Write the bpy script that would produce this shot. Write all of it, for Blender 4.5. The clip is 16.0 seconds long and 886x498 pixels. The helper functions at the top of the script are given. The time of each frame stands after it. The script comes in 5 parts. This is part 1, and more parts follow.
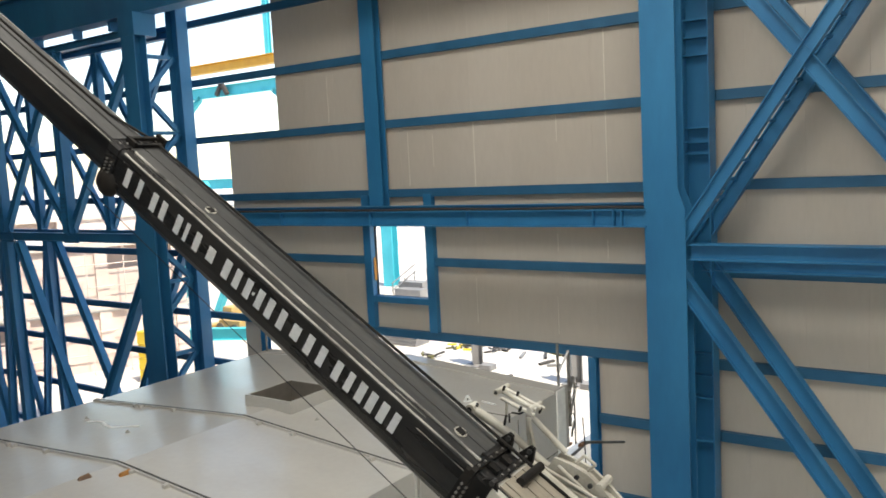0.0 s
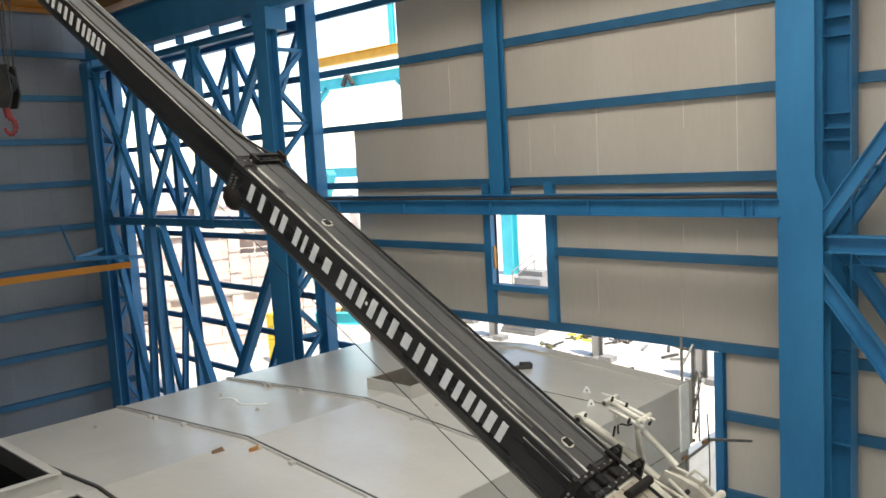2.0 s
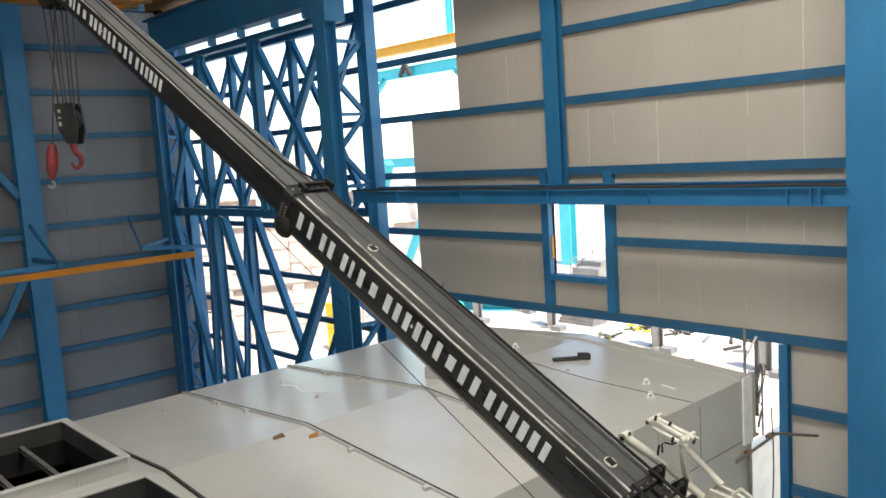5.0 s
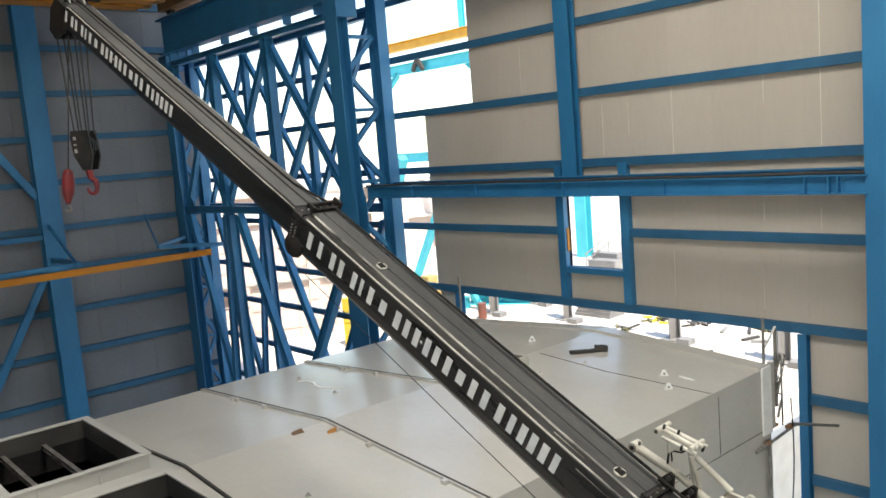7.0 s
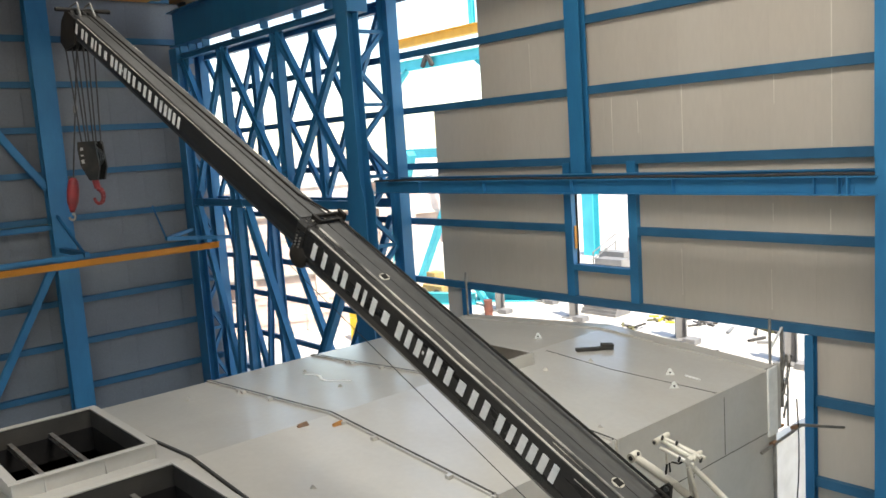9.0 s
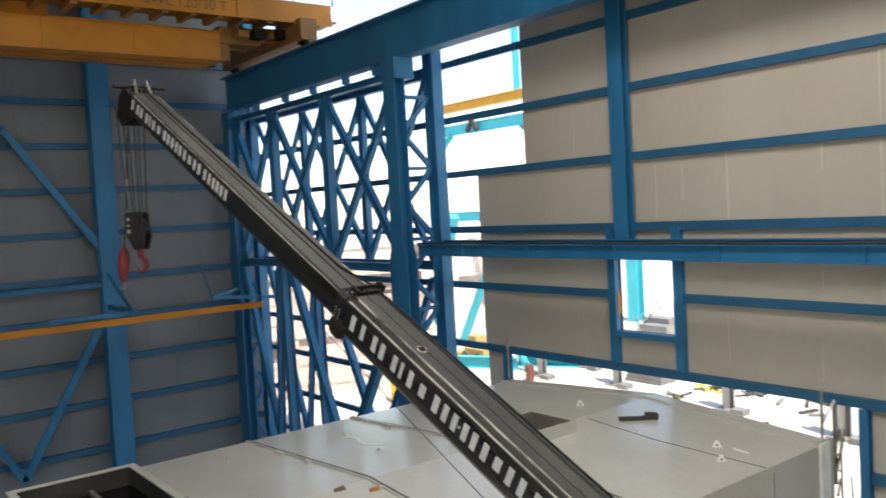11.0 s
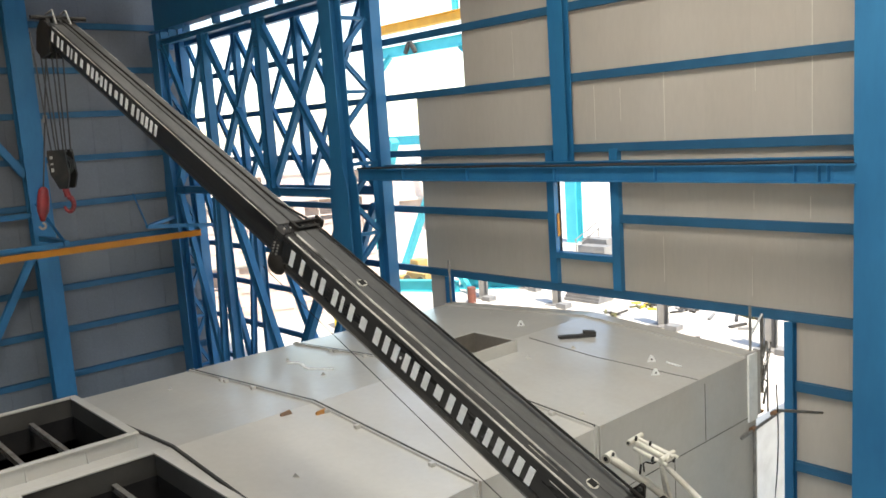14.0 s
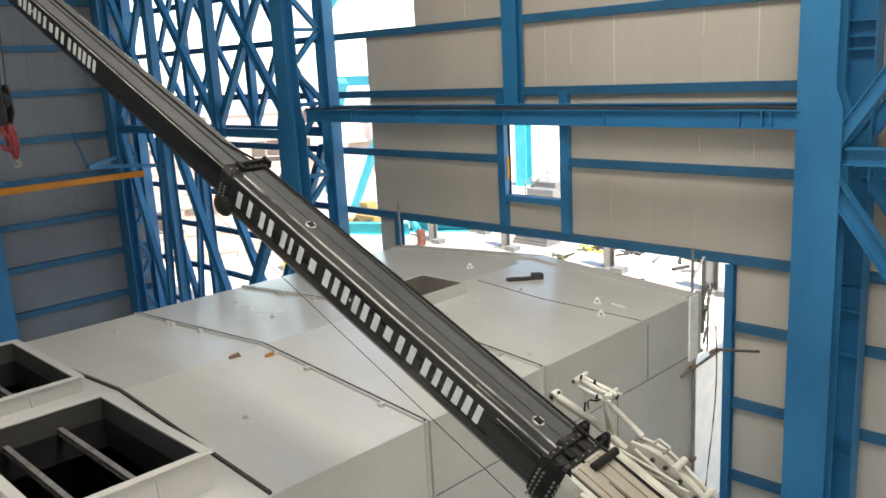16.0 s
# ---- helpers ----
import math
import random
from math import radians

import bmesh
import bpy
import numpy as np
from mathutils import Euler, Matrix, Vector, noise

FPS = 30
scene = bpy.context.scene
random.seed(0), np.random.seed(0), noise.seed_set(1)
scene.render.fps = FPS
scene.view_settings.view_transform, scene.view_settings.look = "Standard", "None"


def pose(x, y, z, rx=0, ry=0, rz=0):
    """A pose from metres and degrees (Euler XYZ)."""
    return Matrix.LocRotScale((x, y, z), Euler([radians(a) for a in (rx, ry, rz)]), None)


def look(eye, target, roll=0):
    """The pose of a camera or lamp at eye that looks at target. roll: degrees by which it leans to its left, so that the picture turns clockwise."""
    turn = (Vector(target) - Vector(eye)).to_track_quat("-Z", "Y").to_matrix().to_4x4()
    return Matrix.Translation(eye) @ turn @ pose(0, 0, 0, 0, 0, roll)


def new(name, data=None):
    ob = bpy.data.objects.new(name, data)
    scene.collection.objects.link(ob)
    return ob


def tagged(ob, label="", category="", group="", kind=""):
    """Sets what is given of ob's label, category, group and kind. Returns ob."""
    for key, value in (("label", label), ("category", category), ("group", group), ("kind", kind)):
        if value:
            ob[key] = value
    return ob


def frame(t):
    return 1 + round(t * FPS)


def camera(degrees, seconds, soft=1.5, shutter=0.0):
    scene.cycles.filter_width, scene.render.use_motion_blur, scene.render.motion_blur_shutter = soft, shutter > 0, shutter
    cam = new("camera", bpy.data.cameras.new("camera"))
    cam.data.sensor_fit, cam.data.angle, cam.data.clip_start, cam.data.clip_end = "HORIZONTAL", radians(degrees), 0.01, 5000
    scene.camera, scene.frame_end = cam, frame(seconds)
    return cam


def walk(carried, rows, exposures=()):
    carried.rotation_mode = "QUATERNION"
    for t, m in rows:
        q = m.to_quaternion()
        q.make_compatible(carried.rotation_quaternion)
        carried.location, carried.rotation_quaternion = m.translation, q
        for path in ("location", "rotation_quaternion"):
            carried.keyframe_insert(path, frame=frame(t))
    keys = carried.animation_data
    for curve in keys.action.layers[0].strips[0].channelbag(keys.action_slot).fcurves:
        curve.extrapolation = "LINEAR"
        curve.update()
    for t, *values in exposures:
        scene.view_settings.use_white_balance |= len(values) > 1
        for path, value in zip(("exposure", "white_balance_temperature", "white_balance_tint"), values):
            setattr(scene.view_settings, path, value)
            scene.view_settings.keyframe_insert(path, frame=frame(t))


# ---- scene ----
EYE = 10.0
PATH = [
    (0, 0.0, 0.0, EYE, 83.95, 2.95, -54.82),
    (0.5, 0.0, 0.0, EYE, 83.55, 3.23, -52.26),
    (1, 0.0, 0.0, EYE, 83.60, 3.36, -49.41),
    (1.5, 0.0, 0.0, EYE, 83.68, 3.27, -47.78),
    (2, 0.0, 0.0, EYE, 83.60, 3.17, -46.45),
    (2.5, 0.0, 0.0, EYE, 83.46, 2.99, -45.51),
    (3, 0.0, 0.0, EYE, 83.33, 2.82, -44.66),
    (3.5, 0.0, 0.0, EYE, 83.21, 2.83, -44.08),
    (4, 0.0, 0.0, EYE, 83.18, 2.96, -43.50),
    (6.5, 0.0, 0.0, EYE, 82.99, 4.52, -41.54),
    (7, 0.0, 0.0, EYE, 82.79, 4.59, -41.53),
    (7.5, 0.0, 0.0, EYE, 82.38, 4.44, -41.47),
    (8, 0.0, 0.0, EYE, 82.47, 4.06, -41.29),
    (10.3, -0.044, 0.019, EYE - 0.029, 83.34, 3.12, -39.71),
    (10.5, -0.045, 0.027, EYE - 0.013, 85.03, 3.14, -37.72),
    (10.7, -0.045, 0.03, EYE + 0, 86.68, 2.96, -36.68),
    (10.9, -0.023, 0.013, EYE + 0.007, 87.19, 3.01, -36.96),
    (11, 0.0, 0.0, EYE, 87.12, 3.18, -37.93),
    (11.2, 0.0, 0.0, EYE, 87.04, 3.64, -39.89),
    (11.5, 0.0, 0.0, EYE, 86.56, 4.69, -41.63),
    (12, 0.0, 0.0, EYE, 85.75, 4.56, -41.65),
    (12.5, 0.0, 0.0, EYE, 83.50, 4.46, -41.92),
    (13, 0.0, 0.0, EYE, 82.46, 4.36, -42.02),
    (13.5, 0.0, 0.0, EYE, 81.90, 3.98, -42.07),
    (14, 0.0, 0.0, EYE, 81.61, 3.76, -42.11),
    (14.5, 0.0, 0.0, EYE, 79.37, 3.52, -42.10),
    (15, 0.0, 0.0, EYE, 78.02, 3.35, -42.36),
    (15.5, 0.0, 0.0, EYE, 77.60, 3.06, -43.88),
    (16, 0.0, 0.0, EYE, 77.43, 2.97, -45.54),
]
cam = camera(56.6, 16.0, soft=1.6, shutter=0.4)
walk(cam, [(t, pose(x, y, z, rx, ry, rz)) for t, x, y, z, rx, ry, rz in PATH],
     exposures=[(t, e, 7250, 10) for t, e in ((0.0, 1.35), (1.5, 1.5), (3.5, 1.65), (8.0, 1.65), (10.3, 1.5), (10.8, 1.4), (11.2, 1.45), (12.5, 1.65), (16.0, 1.7))])

# ---- world and sun ----
world = bpy.data.worlds.new("sky")
scene.world = world
world.use_nodes = True
wn = world.node_tree.nodes
sky = wn.new("ShaderNodeTexSky")
sky.sky_type = "NISHITA"
sky.sun_disc = False
sky.sun_elevation, sky.sun_rotation = radians(60), radians(197)
sky.air_density, sky.dust_density = 1.0, 0.6
world.node_tree.links.new(sky.outputs[0], wn["Background"].inputs[0])
wn["Background"].inputs[1].default_value = 0.15

sun = new("sun", bpy.data.lights.new("sun", "SUN"))
sun.data.energy, sun.data.angle, sun.data.color = 3.5, radians(1.0), (1.0, 0.95, 0.88)
sun.matrix_world = look((-0.146 * 60, -0.478 * 60, 0.866 * 60), (0, 0, 0))


def roof_fill_light(x, y, z, tx, ty, tz, w, h, power, color):
    """An added area lamp below an invented roof opening, in place of daylight."""
    ob = new("roof_fill_light", bpy.data.lights.new("roof_fill_light", "AREA"))
    ob.data.shape, ob.data.size, ob.data.size_y = "RECTANGLE", w, h
    ob.data.energy, ob.data.color = power, color
    ob.matrix_world = look((x, y, z), (tx, ty, tz))
    return ob


# added fill lamps; no such sources are known in this hall
for lx, ly, power in ((-13.0, 4.0, 15.0), (-3.0, 4.0, 125.0), (5.0, 4.0, 720.0)):
    roof_fill_light(lx, ly, 19.2, lx, ly, 0.0, 5.0, 12.4, power, (0.94, 0.975, 1.0))

# ---- materials ----
def base_material(name, rough=0.5, metal=0.0):
    m = bpy.data.materials.new(name)
    m.use_nodes = True
    nt = m.node_tree
    b = nt.nodes["Principled BSDF"]
    b.inputs["Roughness"].default_value, b.inputs["Metallic"].default_value = rough, metal
    return m, nt, b


def painted(name, col, col2, scale=3.0, rough=0.5, rough2=None, metal=0.0, bump=0.02, fine=60.0, stretch=(1, 1, 1), low=0.35, high=0.7, per_piece=0.0, grain_mix=0.18, gloss=0.5):
    """Paint, steel or concrete with stains on a large scale, grain on a small one, and a light relief."""
    m, nt, b = base_material(name, rough, metal)
    n, l = nt.nodes, nt.links
    tc = n.new("ShaderNodeTexCoord")
    mp = n.new("ShaderNodeMapping")
    mp.inputs["Scale"].default_value = stretch
    l.new(tc.outputs["Object"], mp.inputs[0])
    big = n.new("ShaderNodeTexNoise")
    big.inputs["Scale"].default_value, big.inputs["Detail"].default_value = scale, 6
    small = n.new("ShaderNodeTexNoise")
    small.inputs["Scale"].default_value, small.inputs["Detail"].default_value = fine, 4
    l.new(mp.outputs[0], big.inputs["Vector"])
    l.new(mp.outputs[0], small.inputs["Vector"])
    ramp = n.new("ShaderNodeMapRange")
    ramp.inputs[1].default_value, ramp.inputs[2].default_value = low, high
    l.new(big.outputs[0], ramp.inputs[0])
    mix = n.new("ShaderNodeMix")
    mix.data_type = "RGBA"
    mix.inputs[6].default_value, mix.inputs[7].default_value = (*col, 1), (*col2, 1)
    l.new(ramp.outputs[0], mix.inputs[0])
    grain = n.new("ShaderNodeMix")
    grain.data_type, grain.blend_type = "RGBA", "OVERLAY"
    grain.inputs[0].default_value = grain_mix
    l.new(mix.outputs[2], grain.inputs[6])
    l.new(small.outputs[0], grain.inputs[7])
    out = grain.outputs[2]
    if per_piece:
        info = n.new("ShaderNodeObjectInfo")
        pr = n.new("ShaderNodeMapRange")
        pr.inputs[3].default_value, pr.inputs[4].default_value = 1 - per_piece, 1 + per_piece
        l.new(info.outputs["Random"], pr.inputs[0])
        hs = n.new("ShaderNodeHueSaturation")
        l.new(pr.outputs[0], hs.inputs["Value"])
        l.new(out, hs.inputs["Color"])
        out = hs.outputs[0]
    l.new(out, b.inputs["Base Color"])
    rr = n.new("ShaderNodeMapRange")
    rr.inputs[3].default_value, rr.inputs[4].default_value = rough, rough2 if rough2 is not None else min(1, rough + 0.15)
    l.new(big.outputs[0], rr.inputs[0])
    l.new(rr.outputs[0], b.inputs["Roughness"])
    bp = n.new("ShaderNodeBump")
    bp.inputs["Strength"].default_value, bp.inputs["Distance"].default_value = 0.4, bump
    b.inputs["Specular IOR Level"].default_value = gloss
    l.new(big.outputs[0], bp.inputs["Height"])
    l.new(bp.outputs[0], b.inputs["Normal"])
    return m


def dust_streaks(m, col, amount=0.5, stretch=(0.55, 0.12, 1.0), fine=3.2):
    """Thin streaks and specks of dirt over a paint: they tint it and take its gloss."""
    n, l = m.node_tree.nodes, m.node_tree.links
    b = n["Principled BSDF"]
    tc = n.new("ShaderNodeTexCoord")
    mp = n.new("ShaderNodeMapping")
    mp.inputs["Scale"].default_value = stretch
    l.new(tc.outputs["Object"], mp.inputs[0])
    wide, small = n.new("ShaderNodeTexNoise"), n.new("ShaderNodeTexNoise")
    wide.inputs["Scale"].default_value, wide.inputs["Detail"].default_value, wide.inputs["Distortion"].default_value = fine, 5, 0.2
    small.inputs["Scale"].default_value, small.inputs["Detail"].default_value = fine * 9, 3
    l.new(mp.outputs[0], wide.inputs["Vector"])
    l.new(tc.outputs["Object"], small.inputs["Vector"])
    masks = []
    for noise, lo, hi, top in ((wide, 0.45, 0.95, amount), (small, 0.68, 0.76, amount * 0.6)):
        r = n.new("ShaderNodeMapRange")
        r.inputs[1].default_value, r.inputs[2].default_value, r.inputs[4].default_value = lo, hi, top
        l.new(noise.outputs[0], r.inputs[0])
        masks.append(r)
    most = n.new("ShaderNodeMath")
    most.operation = "MAXIMUM"
    l.new(masks[0].outputs[0], most.inputs[0])
    l.new(masks[1].outputs[0], most.inputs[1])
    mix = n.new("ShaderNodeMix")
    mix.data_type = "RGBA"
    mix.inputs[7].default_value = (*col, 1)
    l.new(b.inputs["Base Color"].links[0].from_socket, mix.inputs[6])
    l.new(most.outputs[0], mix.inputs[0])
    l.new(mix.outputs[2], b.inputs["Base Color"])
    dull = n.new("ShaderNodeMix")
    dull.inputs[3].default_value = 0.7
    l.new(b.inputs["Roughness"].links[0].from_socket, dull.inputs[2])
    l.new(most.outputs[0], dull.inputs[0])
    l.new(dull.outputs[0], b.inputs["Roughness"])


BLUE = painted("blue_steel_paint", (0.012, 0.130, 0.280), (0.023, 0.188, 0.372), 0.9, 0.38, 0.6, bump=0.003, grain_mix=0.1, fine=9, stretch=(1, 1, 0.35))
BLUE_GIRT = painted("blue_girt_paint", (0.014, 0.1, 0.195), (0.022, 0.128, 0.24), 1.6, 0.5, 0.65, bump=0.004)
CLAD = painted("beige_panel", (0.50, 0.44, 0.37), (0.56, 0.50, 0.43), 0.35, 0.5, 0.62, bump=0.004, fine=14, stretch=(1, 1, 0.25), per_piece=0.015, grain_mix=0.06)
CLAD_GREY = painted("grey_panel", (0.15, 0.163, 0.185), (0.19, 0.205, 0.228), 0.35, 0.55, 0.65, bump=0.004, fine=25, per_piece=0.02)
WHITE = painted("white_casing_paint", (0.505, 0.485, 0.445), (0.445, 0.425, 0.388), 0.5, 0.07, 0.25, bump=0.003, fine=12, grain_mix=0.05)
dust_streaks(WHITE, (0.38, 0.33, 0.26), 0.3)
# inside steel toned dark to stand for the dim hatches
WHITE_IN = painted("shaded_inside_steel", (0.066, 0.060, 0.052), (0.034, 0.031, 0.027), 1.2, 0.5, 0.7)
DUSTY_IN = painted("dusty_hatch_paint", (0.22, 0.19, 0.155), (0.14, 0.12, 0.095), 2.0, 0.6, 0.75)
GAP = painted("dark_joint", (0.03, 0.03, 0.03), (0.05, 0.045, 0.04), 3, 0.8)
RUST = painted("rusty_steel", (0.25, 0.12, 0.06), (0.12, 0.09, 0.07), 6, 0.8)
BOOM = painted("dark_boom_paint", (0.013, 0.0125, 0.0125), (0.044, 0.041, 0.038), 2.6, 0.18, 0.38, bump=0.003, stretch=(0.25, 1, 1.6), grain_mix=0.4, fine=30, gloss=0.45)
# grey of the top plates, made paler to include the sky's light
BOOM_TOP = painted("grey_skylit_boom_tone", (0.085, 0.082, 0.077), (0.040, 0.039, 0.037), 2.0, 0.35, 0.5, bump=0.004, stretch=(0.3, 1, 1), grain_mix=0.4, fine=30)
BOOM_EDGE = painted("pale_boom_edge", (0.05, 0.05, 0.045), (0.55, 0.52, 0.46), 5.0, 0.35, 0.5, metal=0.2, stretch=(0.35, 1, 1), low=0.32, high=0.52)
BOOM_INNER = painted("greasy_boom_paint", (0.021, 0.0205, 0.0205), (0.008, 0.0078, 0.008), 2.6, 0.26, 0.5, bump=0.003, stretch=(0.3, 1, 2.0), low=0.5, high=0.62, grain_mix=0.4, fine=30, gloss=0.28)
BLACK = painted("black_grease", (0.009, 0.009, 0.009), (0.028, 0.024, 0.020), 5, 0.4, 0.65, gloss=0.15)
DUSTY = painted("dusty_yellow_paint", (0.42, 0.27, 0.08), (0.30, 0.24, 0.14), 1.5, 0.7)
CREAM = painted("cream_crane_paint", (0.58, 0.55, 0.47), (0.30, 0.27, 0.22), 4, 0.4, 0.6, low=0.4, high=0.8)
LETTER = painted("white_lettering", (0.78, 0.78, 0.76), (0.66, 0.66, 0.64), 8, 0.5)
YELLOW = painted("yellow_crane_paint", (0.58, 0.225, 0.011), (0.44, 0.165, 0.011), 1.0, 0.4, 0.55, bump=0.003)
GOLD = painted("golden_girder_paint", (0.60, 0.33, 0.03), (0.50, 0.27, 0.03), 1.0, 0.45)
TURQ = painted("turquoise_paint", (0.03, 0.40, 0.48), (0.05, 0.46, 0.54), 1.0, 0.5)
RED = painted("red_hook_paint", (0.21, 0.015, 0.018), (0.10, 0.011, 0.014), 6, 0.45)
ROPE = painted("wire_rope", (0.05, 0.05, 0.05), (0.09, 0.085, 0.08), 40, 0.5, metal=0.6)
STEEL = painted("galvanised_tube", (0.32, 0.31, 0.29), (0.20, 0.18, 0.16), 8, 0.45, 0.6, metal=0.7)
CONC = painted("pale_concrete", (0.52, 0.49, 0.44), (0.44, 0.41, 0.36), 0.15, 0.8, 0.9, fine=8)
FLOOR = painted("hall_concrete", (0.30, 0.29, 0.27), (0.22, 0.21, 0.20), 0.4, 0.75, 0.85, fine=8)
WORN = painted("worn_red_paint", (0.27, 0.022, 0.02), (0.48, 0.46, 0.42), 26, 0.5, 0.65, low=0.5, high=0.57)
OCHRE = painted("ochre_scrap", (0.45, 0.20, 0.05), (0.30, 0.14, 0.05), 20, 0.8)
BARE = painted("bare_plaster", (0.62, 0.52, 0.46), (0.50, 0.39, 0.34), 0.6, 0.85)
LEMON = painted("lemon_paint", (0.72, 0.50, 0.02), (0.60, 0.42, 0.03), 2.0, 0.5)
PALE = painted("pale_cream", (0.76, 0.71, 0.62), (0.66, 0.61, 0.52), 3.0, 0.6)
TYRE = painted("dusty_tyre", (0.20, 0.17, 0.12), (0.10, 0.09, 0.08), 5, 0.9)
BORE = painted("dark_tube_bore", (0.055, 0.06, 0.06), (0.10, 0.10, 0.095), 30, 0.6)
BRONZE = painted("brown_crane_paint", (0.30, 0.14, 0.03), (0.22, 0.11, 0.03), 1.5, 0.5, 0.65)
# near-black tone that stands for the unlit inside of the casing
INSIDE = painted("unlit_inside_steel", (0.010, 0.010, 0.011), (0.024, 0.022, 0.021), 2, 0.8, gloss=0.2)
PLANK = painted("worn_deck_paint", (0.40, 0.36, 0.28), (0.26, 0.22, 0.17), 3.0, 0.6, stretch=(0.3, 1, 1))
POSTM = painted("grey_post", (0.15, 0.15, 0.15), (0.22, 0.215, 0.205), 1.0, 0.6)
DRUM = painted("brown_drum_paint", (0.16, 0.05, 0.03), (0.10, 0.04, 0.03), 3.0, 0.6)
MUD = painted("muddy_scrap", (0.14, 0.14, 0.05), (0.07, 0.065, 0.05), 6.0, 0.8)


# ---- mesh helpers ----
def link_mesh(name, bm, material, parent=None, label="", smooth=False):
    me = bpy.data.meshes.new(name)
    bm.normal_update()
    bm.to_mesh(me)
    bm.free()
    for p in me.polygons:
        p.use_smooth = smooth
    me.materials.append(material)
    ob = new(name, me)
    ob.parent = parent
    if label:
        tagged(ob, label)
    return ob


def part(name, bm, material, parent, label="", smooth=False):
    return link_mesh(name, bm, material, parent, label, smooth)


def empty(name, x=0, y=0, z=0):
    ob = new(name)
    ob.location = (x, y, z)
    return ob


def box(bm, x0, x1, y0, y1, z0, z1):
    v = [bm.verts.new((x, y, z)) for x in (x0, x1) for y in (y0, y1) for z in (z0, z1)]
    for f in ((0, 1, 3, 2), (4, 6, 7, 5), (0, 4, 5, 1), (2, 3, 7, 6), (0, 2, 6, 4), (1, 5, 7, 3)):
        bm.faces.new([v[i] for i in f])


def axes_of(p, q, up=(0, 0, 1)):
    d = (Vector(q) - Vector(p))
    n = d.normalized()
    u = Vector(up)
    if abs(n.dot(u)) > 0.98:
        u = Vector((1, 0, 0))
    s = n.cross(u).normalized()
    return n, s, s.cross(n).normalized()


def bar(bm, p, q, w, h, up=(0, 0, 1), shift=(0, 0)):
    """A straight bar from p to q, w across and h along up."""
    n, s, u = axes_of(p, q, up)
    ends = []
    for c in (Vector(p), Vector(q)):
        c = c + s * shift[0] + u * shift[1]
        ends.append([bm.verts.new(c + s * a * w / 2 + u * b * h / 2) for a, b in ((-1, -1), (1, -1), (1, 1), (-1, 1))])
    a, b = ends
    bm.faces.new(a[::-1])
    bm.faces.new(b)
    for i in range(4):
        bm.faces.new((a[i], a[(i + 1) % 4], b[(i + 1) % 4], b[i]))


def h_beam(bm, p, q, w, h, up=(0, 0, 1), t=0.02):
    """A rolled section: two flanges w wide, h apart along up, and a web."""
    bar(bm, p, q, w, t, up, (0, h / 2 - t / 2))
    bar(bm, p, q, w, t, up, (0, -h / 2 + t / 2))
    bar(bm, p, q, t, h - 2 * t, up)


def tube(bm, p, q, r, n=10, r2=None, caps=True):
    d, s, u = axes_of(p, q)
    r2 = r if r2 is None else r2
    rings = []
    for c, rr in ((Vector(p), r), (Vector(q), r2)):
        rings.append([bm.verts.new(c + (s * math.cos(2 * math.pi * i / n) + u * math.sin(2 * math.pi * i / n)) * rr) for i in range(n)])
    for i in range(n):
        bm.faces.new((rings[0][i], rings[0][(i + 1) % n], rings[1][(i + 1) % n], rings[1][i]))
    if caps:
        bm.faces.new(rings[0][::-1])
        bm.faces.new(rings[1])


def polyline_tube(bm, pts, r, n=8):
    """One bent tube through the points."""
    pts = [Vector(p) for p in pts]
    rings = []
    for i, p in enumerate(pts):
        d = pts[min(i + 1, len(pts) - 1)] - pts[max(i - 1, 0)]
        _, s, u = axes_of((0, 0, 0), d)
        rings.append([p + (s * math.cos(2 * math.pi * k / n) + u * math.sin(2 * math.pi * k / n)) * r for k in range(n)])
    loft(bm, rings)


def loft(bm, sections, caps=True):
    """Rings of points joined in order."""
    rings = [[bm.verts.new(p) for p in ring] for ring in sections]
    k = len(rings[0])
    for a, b in zip(rings, rings[1:]):
        for i in range(k):
            bm.faces.new((a[i], a[(i + 1) % k], b[(i + 1) % k], b[i]))
    if caps:
        bm.faces.new(rings[0][::-1])
        bm.faces.new(rings[-1])


def Z(z):
    """Heights in the plan are counted from the eye's level."""
    return EYE + z


# ---- ground and hall shell ----
WALL_X, FAR_Y, ROOF_Z = 15.0, 31.5, 19.5
bm = bmesh.new()
box(bm, -1500, 1500, -1500, 1500, -0.5, 0.0)
tagged(link_mesh("ground", bm, CONC), "pale dusty concrete yard around the hall", "ground", kind="structure")
bm = bmesh.new()
box(bm, -22, 15.3, -20, 31.7, 0.0, 0.02)
tagged(link_mesh("floor", bm, FLOOR), "grey concrete floor of the steel hall", "floor", kind="structure")
# unseen roof added to hold out the sun; its openings are invented
bm = bmesh.new()
LIGHTS = [(-15.5, -10.5), (-5.5, -0.5), (2.5, 7.5)]
xs = [-22.3] + [v for q in LIGHTS for v in q] + [15.3]
for k in range(0, len(xs), 2):
    box(bm, xs[k], xs[k + 1], -20.3, 31.9, ROOF_Z, ROOF_Z + 0.2)
for a, c in LIGHTS:
    box(bm, a, c, -20.3, -2.3, ROOF_Z, ROOF_Z + 0.2)
    box(bm, a, c, 10.3, 31.9, ROOF_Z, ROOF_Z + 0.2)
for i in range(12):
    x = -21 + i * 3.2
    if not any(a - 0.2 < x < c for a, c in LIGHTS):
        box(bm, x, x + 0.15, -20.0, 31.6, ROOF_Z - 0.25, ROOF_Z)
tagged(link_mesh("ceiling", bm, CLAD_GREY), "unseen grey roof added to shape the light, with long openings", "ceiling", kind="structure")
